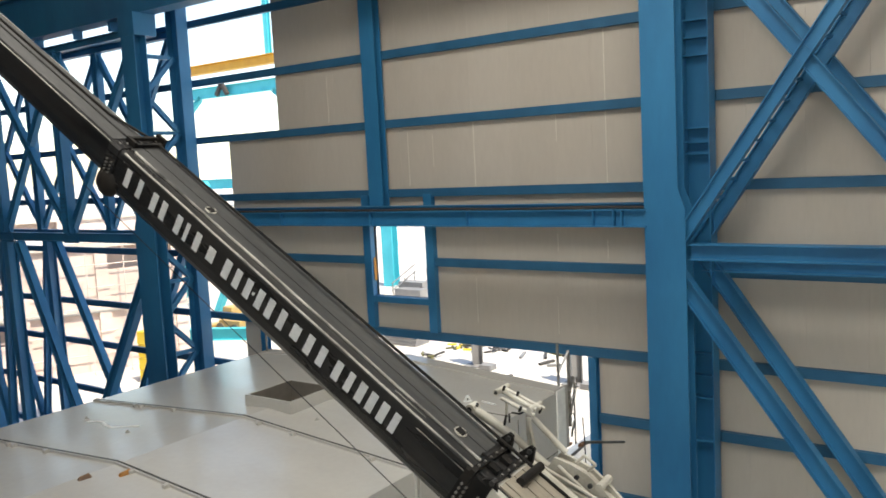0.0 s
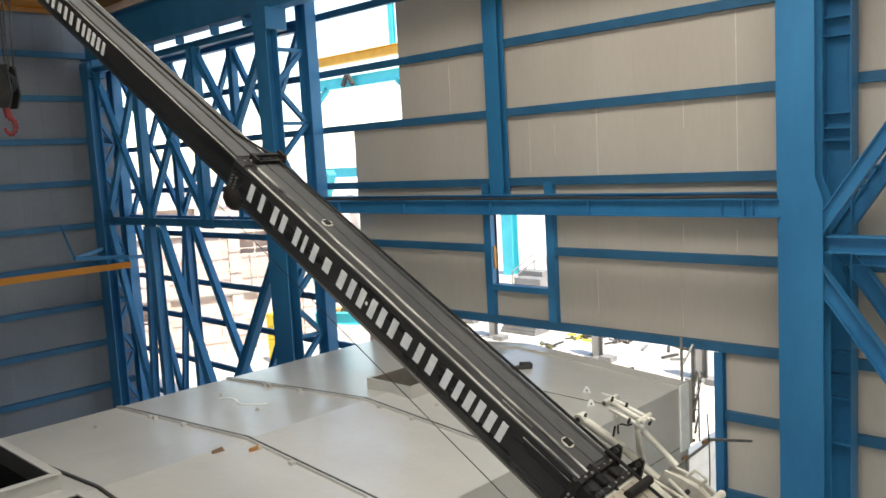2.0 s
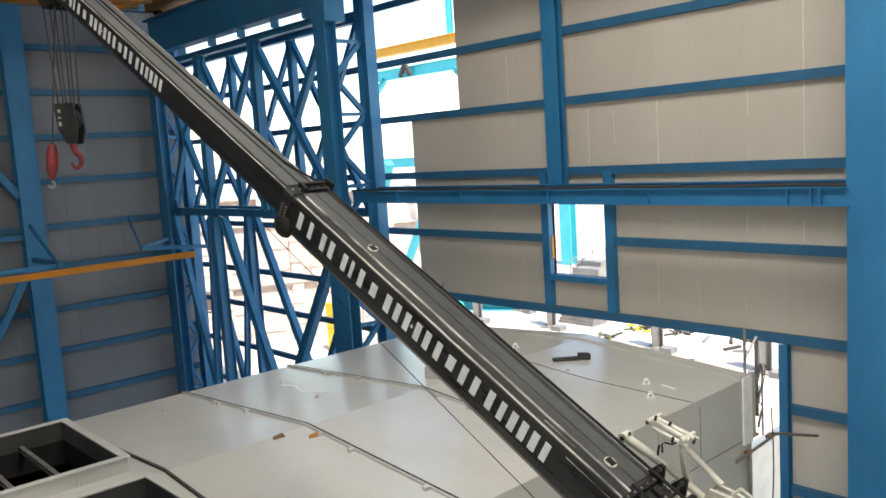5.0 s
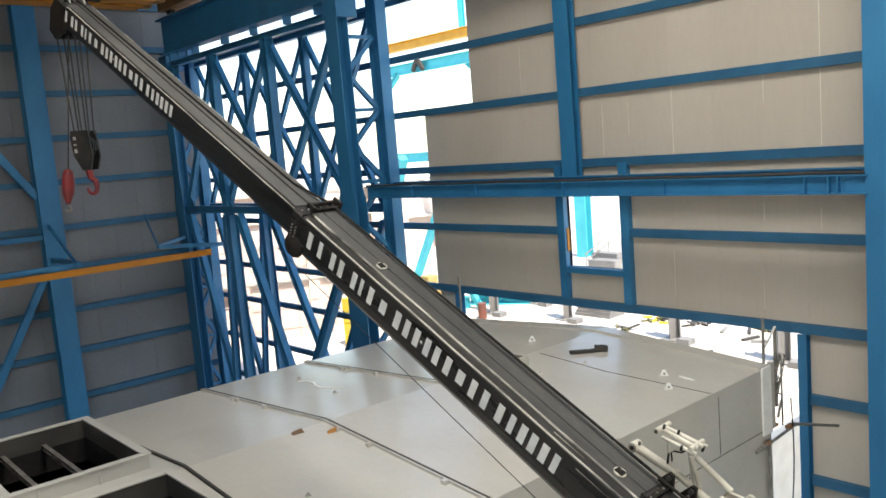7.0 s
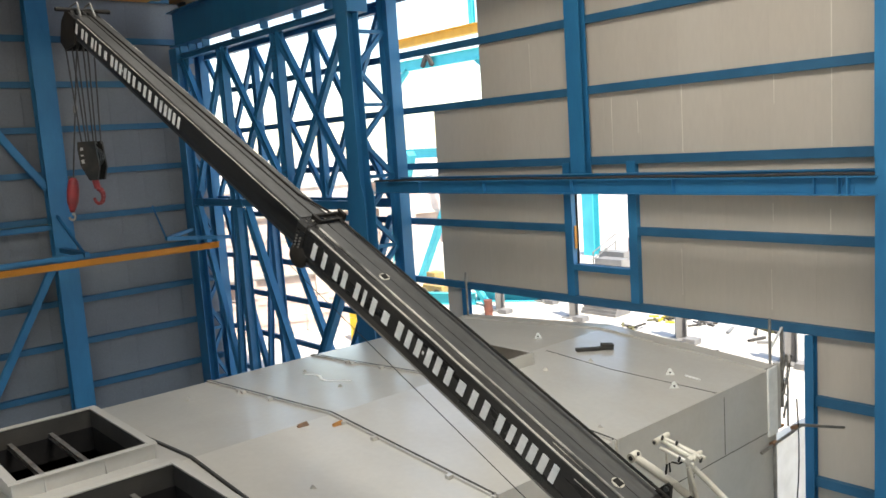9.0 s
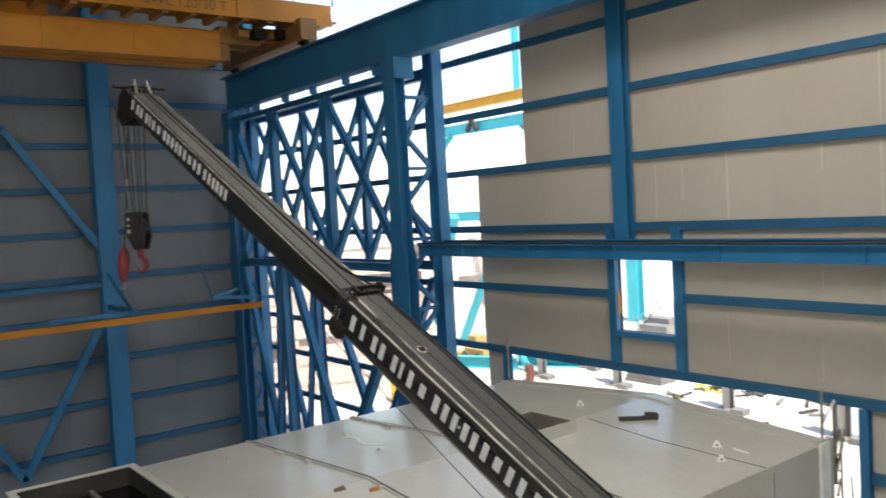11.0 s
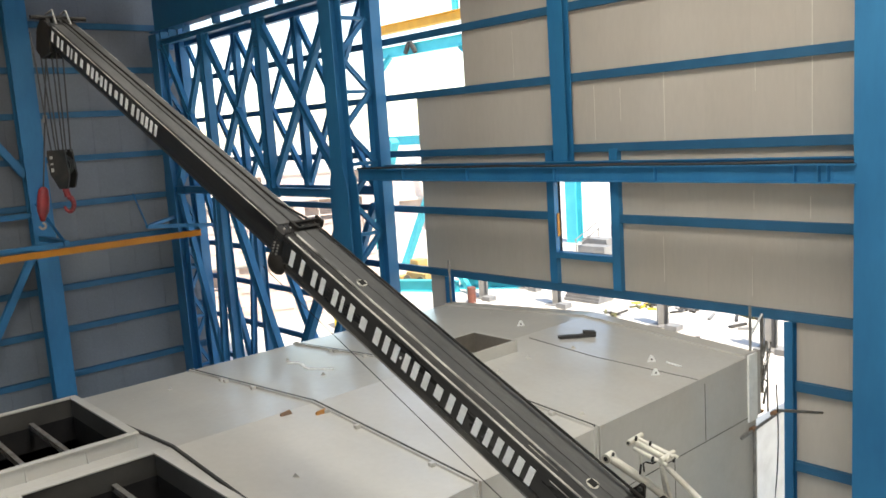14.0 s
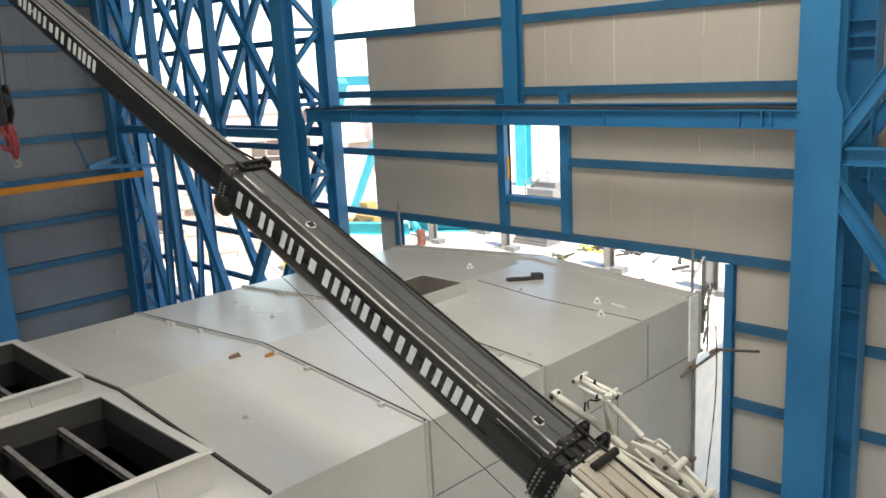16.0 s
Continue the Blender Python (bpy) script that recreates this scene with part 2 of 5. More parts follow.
# opaque sheets over the invented openings; the fill lamps hang below
bm = bmesh.new()
for a, c in LIGHTS:
    box(bm, a, c, -2.3, 10.3, ROOF_Z + 0.05, ROOF_Z + 0.06)
tagged(link_mesh("skylight", bm, LETTER), "unseen white sheets closing the invented roof openings", "skylight", kind="structure")


def open_wall(name, axis, at, lo, hi, sill, head):
    """An unseen plain wall added to close the hall, with one long opening above a low sill, sized for light."""
    b = bmesh.new()
    for z0, z1 in ((0.02, sill), (head, ROOF_Z)):
        if axis == "x":
            box(b, at - 0.2, at, lo, hi, z0, z1)
        else:
            box(b, lo, hi, at - 0.2, at, z0, z1)
    tagged(link_mesh(name, b, CLAD), "unseen beige wall added with a long opening for daylight", "wall", kind="structure")


open_wall("wall_west", "x", -22, -20, 3.0, 1.0, 18.5)
# solid stretch added out of view to keep daylight off the far corner
bm = bmesh.new()
box(bm, -22.2, -22.0, 3.0, 31.7, 0.02, ROOF_Z)
tagged(link_mesh("wall_west_end", bm, CLAD), "unseen beige wall added to dim the far corner", "wall", kind="structure")
open_wall("wall_south", "y", -20, -22, 15.2, 1.0, 9.0)

GIRTS = (4.1, 2.5, 0.93, -0.67, -2.26, -3.99, -5.35, -6.96, -8.56)
wall_east = tagged(empty("wall_east"), "unseen beige wall added to dim the far corner with blue steel rails and an open bay", "wall", kind="structure")


def rect_minus(y0, y1, z0, z1, hole):
    """The pieces of a rectangle that stay round a rectangular hole."""
    hy0, hy1, hz0, hz1 = hole
    if y1 <= hy0 or y0 >= hy1 or z1 <= hz0 or z0 >= hz1:
        return [(y0, y1, z0, z1)]
    out = []
    if z0 < hz0:
        out.append((y0, y1, z0, hz0))
    if z1 > hz1:
        out.append((y0, y1, hz1, z1))
    m0, m1 = max(z0, hz0), min(z1, hz1)
    if y0 < hy0:
        out.append((y0, hy0, m0, m1))
    if y1 > hy1:
        out.append((hy1, y1, m0, m1))
    return out


WINDOW = (11.15, 12.78, -3.12, -1.45)
edges = [17.72, 16.74, 15.76] + [15.76 - 0.985 * i for i in range(1, 9)] + [7.02] + [7.02 - 0.985 * i for i in range(1, 27)]
for y1, y0 in zip(edges, edges[1:]):
    low = -4.07 if y0 > 6.9 else -9.98
    top = 0.95 if y0 > 15.7 else 9.3
    bm = bmesh.new()
    for a, b, c, d in rect_minus(y0 + 0.0008, y1 - 0.0008, low, top, WINDOW):
        box(bm, WALL_X + 0.10, WALL_X + 0.18, a, b, Z(c), Z(d))
    part("panel", bm, CLAD, wall_east)
bm = bmesh.new()
box(bm, WALL_X + 0.10, WALL_X + 0.18, 16.92, 17.62, Z(-9.98), Z(-4.09))
part("panel", bm, CLAD, wall_east)
for z in GIRTS:
    bm = bmesh.new()
    spans = [(-19.5, 31.2)] if z > -4.5 else [(-19.5, 7.0), (17.0, 31.2)]
    if abs(z + 2.26) < 0.01:
        spans = [(-19.5, 11.0), (12.95, 31.2)]
    for a, b in spans:
        h = 0.185
        box(bm, WALL_X - 0.02, WALL_X + 0.095, a, b, Z(z) + h / 2 - 0.018, Z(z) + h / 2)
        box(bm, WALL_X - 0.02, WALL_X + 0.095, a, b, Z(z) - h / 2, Z(z) - h / 2 + 0.018)
        box(bm, WALL_X - 0.018, WALL_X + 0.0, a, b, Z(z) - h / 2 + 0.018, Z(z) + h / 2 - 0.018)
        box(bm, WALL_X + 0.0, WALL_X + 0.08, a, b, Z(z) - h / 2 + 0.018, Z(z) - h / 2 + 0.05)
    part("girt", bm, BLUE_GIRT, wall_east)

window_1 = tagged(empty("window_1", 0, 0, 0), "unglazed opening framed in blue steel posts", "window", kind="structure")
for name, y0, y1, z0, z1 in (("jamb", 12.78, 13.0, -3.89, -0.7), ("jamb", 10.93, 11.15, -3.89, -0.7), ("window_sill", 11.15, 12.78, -3.26, -3.12)):
    bm = bmesh.new()
    box(bm, WALL_X - 0.05, WALL_X + 0.19, y0, y1, Z(z0), Z(z1))
    part(name, bm, BLUE, window_1)
for y, z0, z1 in ((7.1, -9.98, -4.08), (16.75, -9.98, -4.08)):
    bm = bmesh.new()
    h_beam(bm, (WALL_X + 0.02, y, Z(z0)), (WALL_X + 0.02, y, Z(z1)), 0.17, 0.2, (1, 0, 0))
    tagged(link_mesh("door_post", bm, BLUE), "blue steel post beside the open gap under the wall panels", "post", kind="structure")
bm = bmesh.new()
h_beam(bm, (WALL_X - 0.14, 12.35, Z(-1.0)), (WALL_X - 0.14, 12.35, Z(9.3)), 0.42, 0.24, (1, 0, 0))
box(bm, WALL_X - 0.2, WALL_X - 0.02, 11.98, 12.72, Z(-1.02), Z(-0.98))
tagged(link_mesh("wall_post", bm, BLUE), "blue steel wind post against the beige panels", "post", kind="structure")

# ---- far wall ----
wall_north = tagged(empty("wall_north"), "grey panelled hall wall with blue steel rails", "wall", kind="structure")
for i in range(37):
    bm = bmesh.new()
    x = 15.1 - i * 1.0
    box(bm, x - 0.998, x - 0.002, FAR_Y + 0.2, FAR_Y + 0.28, 0.02, ROOF_Z)
    part("panel", bm, CLAD_GREY, wall_north)
for z in (6.1, 4.52, 2.93, 1.35, -0.23, -1.87, -3.35, -4.9, -6.45, -8.15):
    bm = bmesh.new()
    for y0, y1, z0, z1 in ((0.0, 0.195, 0.09, 0.108), (0.0, 0.195, -0.108, -0.09), (0.002, 0.02, -0.09, 0.09), (0.021, 0.16, -0.09, -0.06)):
        box(bm, -21.5, 14.6, FAR_Y + y0, FAR_Y + y1, Z(z) + z0, Z(z) + z1)
    part("girt", bm, BLUE_GIRT, wall_north)


def far_column(x):
    b = bmesh.new()
    h_beam(b, (x, FAR_Y - 0.28, 0.02), (x, FAR_Y - 0.28, ROOF_Z - 0.2), 0.72, 0.5, (0, 1, 0), 0.03)
    tagged(link_mesh("wall_column", b, BLUE), "blue steel column against the grey panelled wall", "column", "columns of the far wall", kind="structure")


for x in (8.75, 2.4, -4.0, -10.5):
    far_column(x)
for k, (p, q) in enumerate((((8.4, -0.7), (5.5, 3.55)), ((2.8, -0.7), (5.5, 3.55)), ((8.3, -3.5), (5.4, -8.6)), ((2.7, -3.5), (5.4, -8.6)))):
    bm = bmesh.new()
    y = FAR_Y - 0.35
    h_beam(bm, (p[0], y, Z(p[1])), (q[0], y, Z(q[1])), 0.24, 0.24, (0, 1, 0))
    tagged(link_mesh("wall_brace", bm, BLUE), "blue steel diagonal brace beside a wall column", "brace", "braces of the far wall", kind="structure")
bm = bmesh.new()
h_beam(bm, (-6, FAR_Y - 0.35, Z(-2.1)), (8.5, FAR_Y - 0.35, Z(-2.1)), 0.2, 0.2)
tagged(link_mesh("wall_tie", bm, BLUE), "blue steel tie between the wall columns", "tie", kind="structure")

# ---- columns of the crane runway: two legs each, laced together ----
LEG_F, LEG_B = 13.65, 14.6


def lacing(b, x0, x1, y, zs, w=0.09):
    for i, (a, c) in enumerate(zip(zs, zs[1:])):
        p, q = ((x0, y, Z(a)), (x1, y, Z(c))) if i % 2 else ((x1, y, Z(a)), (x0, y, Z(c)))
        bar(b, p, q, w, w, (0, 1, 0))


def runway_column(y, wide_from, wide_to, label, foot=0.37, front=LEG_F, neck=0.28, aside=0.0, back=0.0, set_over=0.0):
    col = tagged(empty("runway_column", front, y, 0.02), label, "column", "columns of the crane runway", kind="structure")

    def add(name, b):
        for v in b.verts:
            v.co -= Vector((front, y, 0.02))
        part(name, b, BLUE, col)
    # front leg: the flange broadens below the bracket
    b = bmesh.new()
    mid = (Z(wide_from) + Z(wide_to)) / 2
    prof = [(Z(4.0), neck, aside), (Z(wide_from), neck, aside), (mid + 0.08, neck * 0.75 + foot * 0.25, aside * 0.75 + set_over * 0.25), (mid - 0.08, neck * 0.25 + foot * 0.75, aside * 0.25 + set_over * 0.75), (Z(wide_to), foot, set_over), (0.02, foot, set_over)]
    for x0, x1 in ((front - 0.16, front - 0.13), (front + 0.18, front + 0.21)):
        loft(b, [[(x0, y + c - h, z), (x1, y + c - h, z), (x1, y + c + h, z), (x0, y + c + h, z)] for z, h, c in prof])
    box(b, front - 0.13, front + 0.18, y - 0.02, y + 0.02, 0.02, Z(4.0))
    add("front_leg", b)
    b = bmesh.new()
    h_beam(b, (LEG_B, y + back, 0.02), (LEG_B, y + back, Z(9.2)), 0.36, 0.46, (0, 1, 0), 0.025)
    add("back_leg", b)
    zs = [3.15 - 1.0 * k for k in range(13)]
    for s in (0.0,):
        b = bmesh.new()
        lacing(b, front + 0.2, LEG_B - 0.2, y + s, zs, 0.13)
        for z in zs[::2]:
            bar(b, (front + 0.2, y + s + 0.01, Z(z)), (LEG_B - 0.2, y + s + 0.01, Z(z)), 0.11, 0.1)
        add("lacing", b)
    b = bmesh.new()
    box(b, front - 0.17, front + 0.5, y - 0.33, y + 0.33, Z(3.62), Z(4.198))
    add("bracket", b)
    return col


runway_column(4.95, -0.62, -0.98, "blue built-up steel column with a broad lower flange", 0.355, LEG_F, 0.3, 0.105, -0.22, 0.04)
runway_column(18.9, -0.75, -1.6, "blue built-up steel column beside the open bay", 0.42, 13.2)
runway_column(31.0, -0.75, -1.6, "blue built-up steel column in the hall corner")
runway_column(-9.0, -0.75, -1.1, "blue built-up steel column with a broad lower flange")

# rungs on the web of the near column's back leg
for z in (3.2, 2.2, 1.9, 1.6, 0.35, 0.1, -0.1, -3.7, -4.1, -4.5, -5.3, -6.9, -7.2):
    bm = bmesh.new()
    box(bm, LEG_B - 0.17, LEG_B - 0.015, 4.53, 4.93, Z(z), Z(z) + 0.035)
    tagged(link_mesh("stiffener", bm, BLUE), "small blue steel stiffener plate on a column leg", "stiffener", "stiffeners of the column", kind="structure")

# ties and bracing along the runway line
tie_rows = [("tie_beam", LEG_F, -8.6, 4.6, -1.72, 0.3, 0.27), ("tie_beam", LEG_F, 19.2, 30.7, -1.68, 0.2, 0.26), ("tie_beam", LEG_B, 19.2, 30.7, -1.68, 0.2, 0.26),
            ("tie_beam", LEG_B, -8.6, 4.7, -2.05, 0.3, 0.26), ("tie_beam", LEG_F, 19.2, 30.7, 3.845, 0.24, 0.2), ("tie_beam", LEG_B, 19.2, 30.7, 3.845, 0.24, 0.2)]
for name, x, y0, y1, z, w, h in tie_rows:
    bm = bmesh.new()
    x += 0.013
    h_beam(bm, (x, y0, Z(z)), (x, y1, Z(z)), w, h)
    tagged(link_mesh(name, bm, BLUE), "blue steel tie beam between runway columns", "beam", "tie beams", kind="structure")
bm = bmesh.new()
h_beam(bm, (LEG_F - 0.1, 5.3, Z(-1.14)), (LEG_F - 0.1, 18.6, Z(-1.14)), 0.22, 0.31)
for y in (6.3, 9.0, 11.5, 14.2, 16.6):
    box(bm, LEG_F - 0.2, LEG_F, y - 0.01, y + 0.01, Z(-1.28), Z(-1.0))
tagged(link_mesh("tie_beam", bm, BLUE), "blue steel beam across the bay with stiffener plates", "beam", "tie beams", kind="structure")
bm = bmesh.new()
h_beam(bm, (LEG_B, 5.2, Z(-1.09)), (LEG_B, 18.7, Z(-1.09)), 0.22, 0.3)
tagged(link_mesh("tie_beam", bm, BLUE), "blue steel beam across the bay behind the front one", "beam", "tie beams", kind="structure")
bm = bmesh.new()
for y in (5.75, 5.9):
    box(bm, LEG_F - 0.225, LEG_F + 0.0, y - 0.012, y + 0.012, Z(-1.295), Z(-0.985))
for z in (-1.22, -1.14, -1.06):
    for y in (5.68, 5.97):
        tube(bm, (LEG_F - 0.13, y, Z(z)), (LEG_F - 0.08, y, Z(z)), 0.016, 8)
tagged(link_mesh("splice_plate", bm, BLUE), "bolted blue steel splice plates on the bay beam", "splice plate", kind="structure")
bm = bmesh.new()
polyline_tube(bm, [(LEG_F - 0.12, 5.3 + i * 0.95, Z(-0.955) + 0.012 * math.sin(i * 1.7)) for i in range(15)], 0.028)
tagged(link_mesh("cable", bm, GAP), "black cable laid along the blue beam", "cable")


def brace(x, y0, z0, y1, z1, w=0.2, back=0.0):
    b = bmesh.new()
    x += back
    h_beam(b, (x, y0, Z(z0)), (x, y1, Z(z1)), w * 0.8, w, (0, 1, 0) if abs(y1 - y0) < 0.1 else (0, 0, 1), 0.02)
    tagged(link_mesh("runway_brace", b, BLUE), "blue steel bracing member between runway columns", "brace", "bracing of the runway", kind="structure")


NODES = (30.5, 27.2, 23.4, 19.45)
NODES_B = (30.5, 26.7, 22.75, 19.3)
for x, nodes, k in ((LEG_F, NODES, 1.0), (LEG_B, NODES_B, 0.75)):
    for a, b in zip(nodes, nodes[1:]):
        brace(x, a, 3.75, b, -1.55, 0.23 * k)
        brace(x, b, 3.75, a, -1.55, 0.22 * k, 0.03)
    for y in nodes[1:3]:
        brace(x, y, 3.75, y, -1.55, 0.36 * k, -0.02)
brace(LEG_F, 26.5, -1.85, 22.6, -9.9, 0.3)
brace(LEG_B, 26.0, -1.85, 21.6, -9.9, 0.26)
brace(LEG_F, 19.5, -2.1, 24.5, -9.9, 0.3, 0.035)
brace(LEG_B, 19.4, -2.1, 24.0, -9.9, 0.22, 0.035)
brace(LEG_F, 27.0, -1.85, 26.9, -9.9, 0.34, -0.04)
brace(LEG_B, 26.35, -1.85, 26.25, -9.9, 0.3, -0.04)
brace(LEG_F, 30.4, -1.85, 27.6, -9.9, 0.26)
brace(LEG_B, 30.2, -1.85, 27.2, -9.9, 0.22)
brace(LEG_F, 27.5, -1.85, 28.3, -9.9, 0.24, 0.03)
brace(LEG_B, 26.6, -1.85, 28.0, -9.9, 0.2, 0.03)
# bracing beside the near column
brace(LEG_F, 4.85, -1.635, -1.32, 7.4, 0.22)
brace(LEG_B, 4.75, -1.68, -1.34, 7.4, 0.25)
brace(LEG_F, 4.95, -1.95, 0.13, -8.6, 0.27)
brace(LEG_B, 4.7, -1.88, 0.01, -8.6, 0.27)
brace(LEG_F, 4.87, 4.0, 0.71, -1.4, 0.24, 0.06)
brace(LEG_B, 4.68, 4.0, 0.635, -1.4, 0.24, 0.06)


def battens(p, q, n, w=0.2):
    """Small tie plates that join the front and back members of a brace."""
    b = bmesh.new()
    for i in range(n):
        f = (i + 0.5) / n
        y, z = p[0] + (q[0] - p[0]) * f, p[1] + (q[1] - p[1]) * f
        bar(b, (LEG_F + 0.1, y, Z(z)), (LEG_B - 0.1, y, Z(z)), 0.05, 0.05)
    tagged(link_mesh("brace_lacing", b, BLUE), "small blue steel lacing bars between paired braces", "lacing", "lacing of the braces", kind="structure")


battens((4.4, -1.0), (-1.15, 7.1), 26)
# bolt groups on the uprights of the far bay
for y, z in ((27.2, 2.9), (23.4, 2.9), (27.2, -0.9), (23.4, -0.9)):
    bm = bmesh.new()
    for i in range(5):
        for k in (-0.07, 0.07):
            tube(bm, (LEG_F - 0.195, y + k, Z(z + 0.13 * i)), (LEG_F - 0.16, y + k, Z(z + 0.13 * i)), 0.022, 8)
    tagged(link_mesh("bolt_group", bm, BLUE_GIRT), "two rows of painted bolts on a blue upright", "bolts", "bolt groups", kind="structure")
# packing pieces and clips between the truss and the runway beam
for i, y in enumerate((20.15, 21.9, 23.95, 25.9, 28.2, 29.4, 30.1)):
    bm = bmesh.new()
    box(bm, 13.42, 13.7, y, y + 0.05 + 0.05 * (i % 3 == 0), Z(3.945), Z(4.2))
    tagged(link_mesh("packing_block", bm, BLUE), "short blue steel packing block under the runway beam", "block", "packing blocks", kind="structure")
# gusset plates where the bracing meets
for y in NODES:
    for z, h in ((3.42, 0.32), (-1.55, 0.3)):
        bm = bmesh.new()
        yy = min(max(y, 19.45), 30.3)
        loft(bm, [[(xx, yy - 0.42, Z(z) + (h if z > 0 else -h)), (xx, yy + 0.42, Z(z) + (h if z > 0 else -h)), (xx, yy + 0.2, Z(z) - (h if z > 0 else -h)), (xx, yy - 0.2, Z(z) - (h if z > 0 else -h))] for xx in (LEG_F - 0.035, LEG_F - 0.012)])
        tagged(link_mesh("gusset_plate", bm, BLUE), "blue steel gusset plate at a bracing joint", "gusset", "gusset plates", kind="structure")

# ---- runway beam ----
bm = bmesh.new()
h_beam(bm, (13.5, -19, Z(4.8375)), (13.5, 30.7, Z(4.8375)), 0.5, 1.275, t=0.04)
for i in range(26):
    y = -18 + i * 1.9
    box(bm, 13.53, 13.73, y, y + 0.02, Z(4.24), Z(5.43))
tagged(link_mesh("runway_beam", bm, BLUE), "deep blue steel runway beam of the overhead crane", "beam", kind="structure")
bm = bmesh.new()
h_beam(bm, (14.6, -19, Z(4.85)), (14.6, 30.7, Z(4.85)), 0.25, 0.4)
for i in range(20):
    y = -18.5 + i * 2.46
    bar(bm, (13.75, y, Z(4.7)), (14.5, y + 1.23, Z(4.7)), 0.1, 0.1)
    bar(bm, (14.5, y + 1.23, Z(4.7)), (13.75, y + 2.46, Z(4.7)), 0.1, 0.1)
tagged(link_mesh("surge_girder", bm, BLUE), "blue steel lattice walkway beside the runway beam", "girder", kind="structure")
bm = bmesh.new()
box(bm, 13.45, 13.55, -19, 30.7, Z(5.475), Z(5.58))
tagged(link_mesh("crane_rail", bm, RUST), "rusty steel rail on top of the runway beam", "rail", kind="structure")

# pale strips on the panel joints, painted for light that passes through
for y, z0, z1 in ((9.8, -0.56, 0.82), (6.72, -0.56, 2.38), (7.8, 0.3, 0.82), (7.85, -1.95, -1.6), (11.6, -0.5, 0.7), (10.9, -0.1, 0.6), (7.9, -3.7, -2.9), (6.75, -2.1, -1.7), (9.9, -3.6, -2.6), (14.0, 1.1, 2.2), (2.6, 1.2, 2.3), (0.7, -3.6, -2.5)):
    bm = bmesh.new()
    box(bm, WALL_X + 0.094, WALL_X + 0.0995, y - (0.008 if z1 - z0 > 1.2 else 0.005), y + (0.008 if z1 - z0 > 1.2 else 0.005), Z(z0), Z(z1))
    part("joint_light_line", bm, PALE, wall_east, "pale line painted for light in a panel joint")

# ---- overhead crane ----
bridge = tagged(empty("overhead_crane", 13.5, 26.0, Z(5.58)), "yellow overhead travelling crane resting on the blue runway beam", "overhead crane")


def bridge_part(name, boxes, mat=YELLOW, label=""):
    b = bmesh.new()
    for x0, x1, y0, y1, z0, z1 in boxes:
        box(b, x0 - 13.5, x1 - 13.5, y0 - 26.0, y1 - 26.0, z0 - 5.58, z1 - 5.58)
    return part(name, b, mat, bridge, label)


for y in (25.9, 26.9):
    bridge_part("girder", [(-16.0, 11.15, y - 0.3, y + 0.3, 5.2, 6.1), (-16.0, 11.15, y - 0.36, y + 0.36, 5.17, 5.2), (-16.0, 11.15, y - 0.36, y + 0.36, 6.1, 6.13)] + [(-15 + i * 2.6, -14.98 + i * 2.6, y - 0.33, y - 0.3, 5.2, 6.1) for i in range(10)])
    bridge_part("girder_end", [(11.15, 12.6, y - 0.26, y + 0.26, 5.75, 6.3), (11.2, 11.5, y - 0.2, y + 0.2, 5.2, 5.75)], BRONZE, "brown steel girder end")
bridge_part("walkway", [(-16.0, 14.8, 24.3, 25.5, 6.42, 6.48)] + [(-15.8 + i * 0.85, -15.62 + i * 0.85, 24.3, 25.5, 6.22, 6.42) for i in range(36)], BRONZE, "brown walkway of ribbed plates")
for i in range(9):
    x = -16.0 + i * 3.4
    bridge_part("edge_board", [(x, x + 3.38, 24.24, 24.29, 6.28, 6.98), (x, x + 3.38, 24.2, 24.24, 6.28, 6.33), (x, x + 0.05, 24.21, 24.24, 6.33, 6.98)], YELLOW)
for z in (7.3, 7.8):
    bridge_part("handrail", [(-16.0, 14.8, 24.26, 24.3, z, z + 0.04)])
for i in range(22):
    bridge_part("handrail_post", [(-15.8 + i * 1.45, -15.76 + i * 1.45, 24.26, 24.3, 6.98, 7.8)])
# load rating painted on the edge board
fc = bpy.data.curves.new("rating", "FONT")
fc.body, fc.size, fc.extrude = "SWL 120/30 T", 0.44, 0.004
fc.materials.append(RUST)
rating = new("rating", fc)
rating.parent = bridge
rating.location = (8.28 - 13.5, 24.235 - 26.0, 6.42 - 5.58)
rating.rotation_euler = (radians(90), 0, 0)
bridge_part("end_carriage", [(13.2, 13.8, 23.9, 30.2, 5.72, 6.4), (12.5, 13.2, 25.6, 26.2, 5.85, 6.35), (12.5, 13.2, 26.6, 27.2, 5.85, 6.35)], BRONZE, "brown end carriage")
for y in (24.3, 29.8):
    b = bmesh.new()
    tube(b, (-0.08, y - 26, 0.3), (0.08, y - 26, 0.3), 0.3, 18)
    part("wheel", b, BLACK, bridge)
for k in range(5):
    bridge_part("cable_box", [(11.6 + 0.55 * k, 11.95 + 0.55 * k, 25.1, 25.5, 5.9, 6.12 + 0.03 * (k % 3))], BLACK if k % 2 else BRONZE)
bridge_part("drive_motor", [(12.85, 13.19, 24.9, 25.3, 5.9, 6.2)], BLACK)
bridge_part("trolley", [(3.0, 6.0, 25.6, 28.7, 6.14, 6.5), (3.5, 5.5, 26.2, 28.0, 6.5, 7.5)])

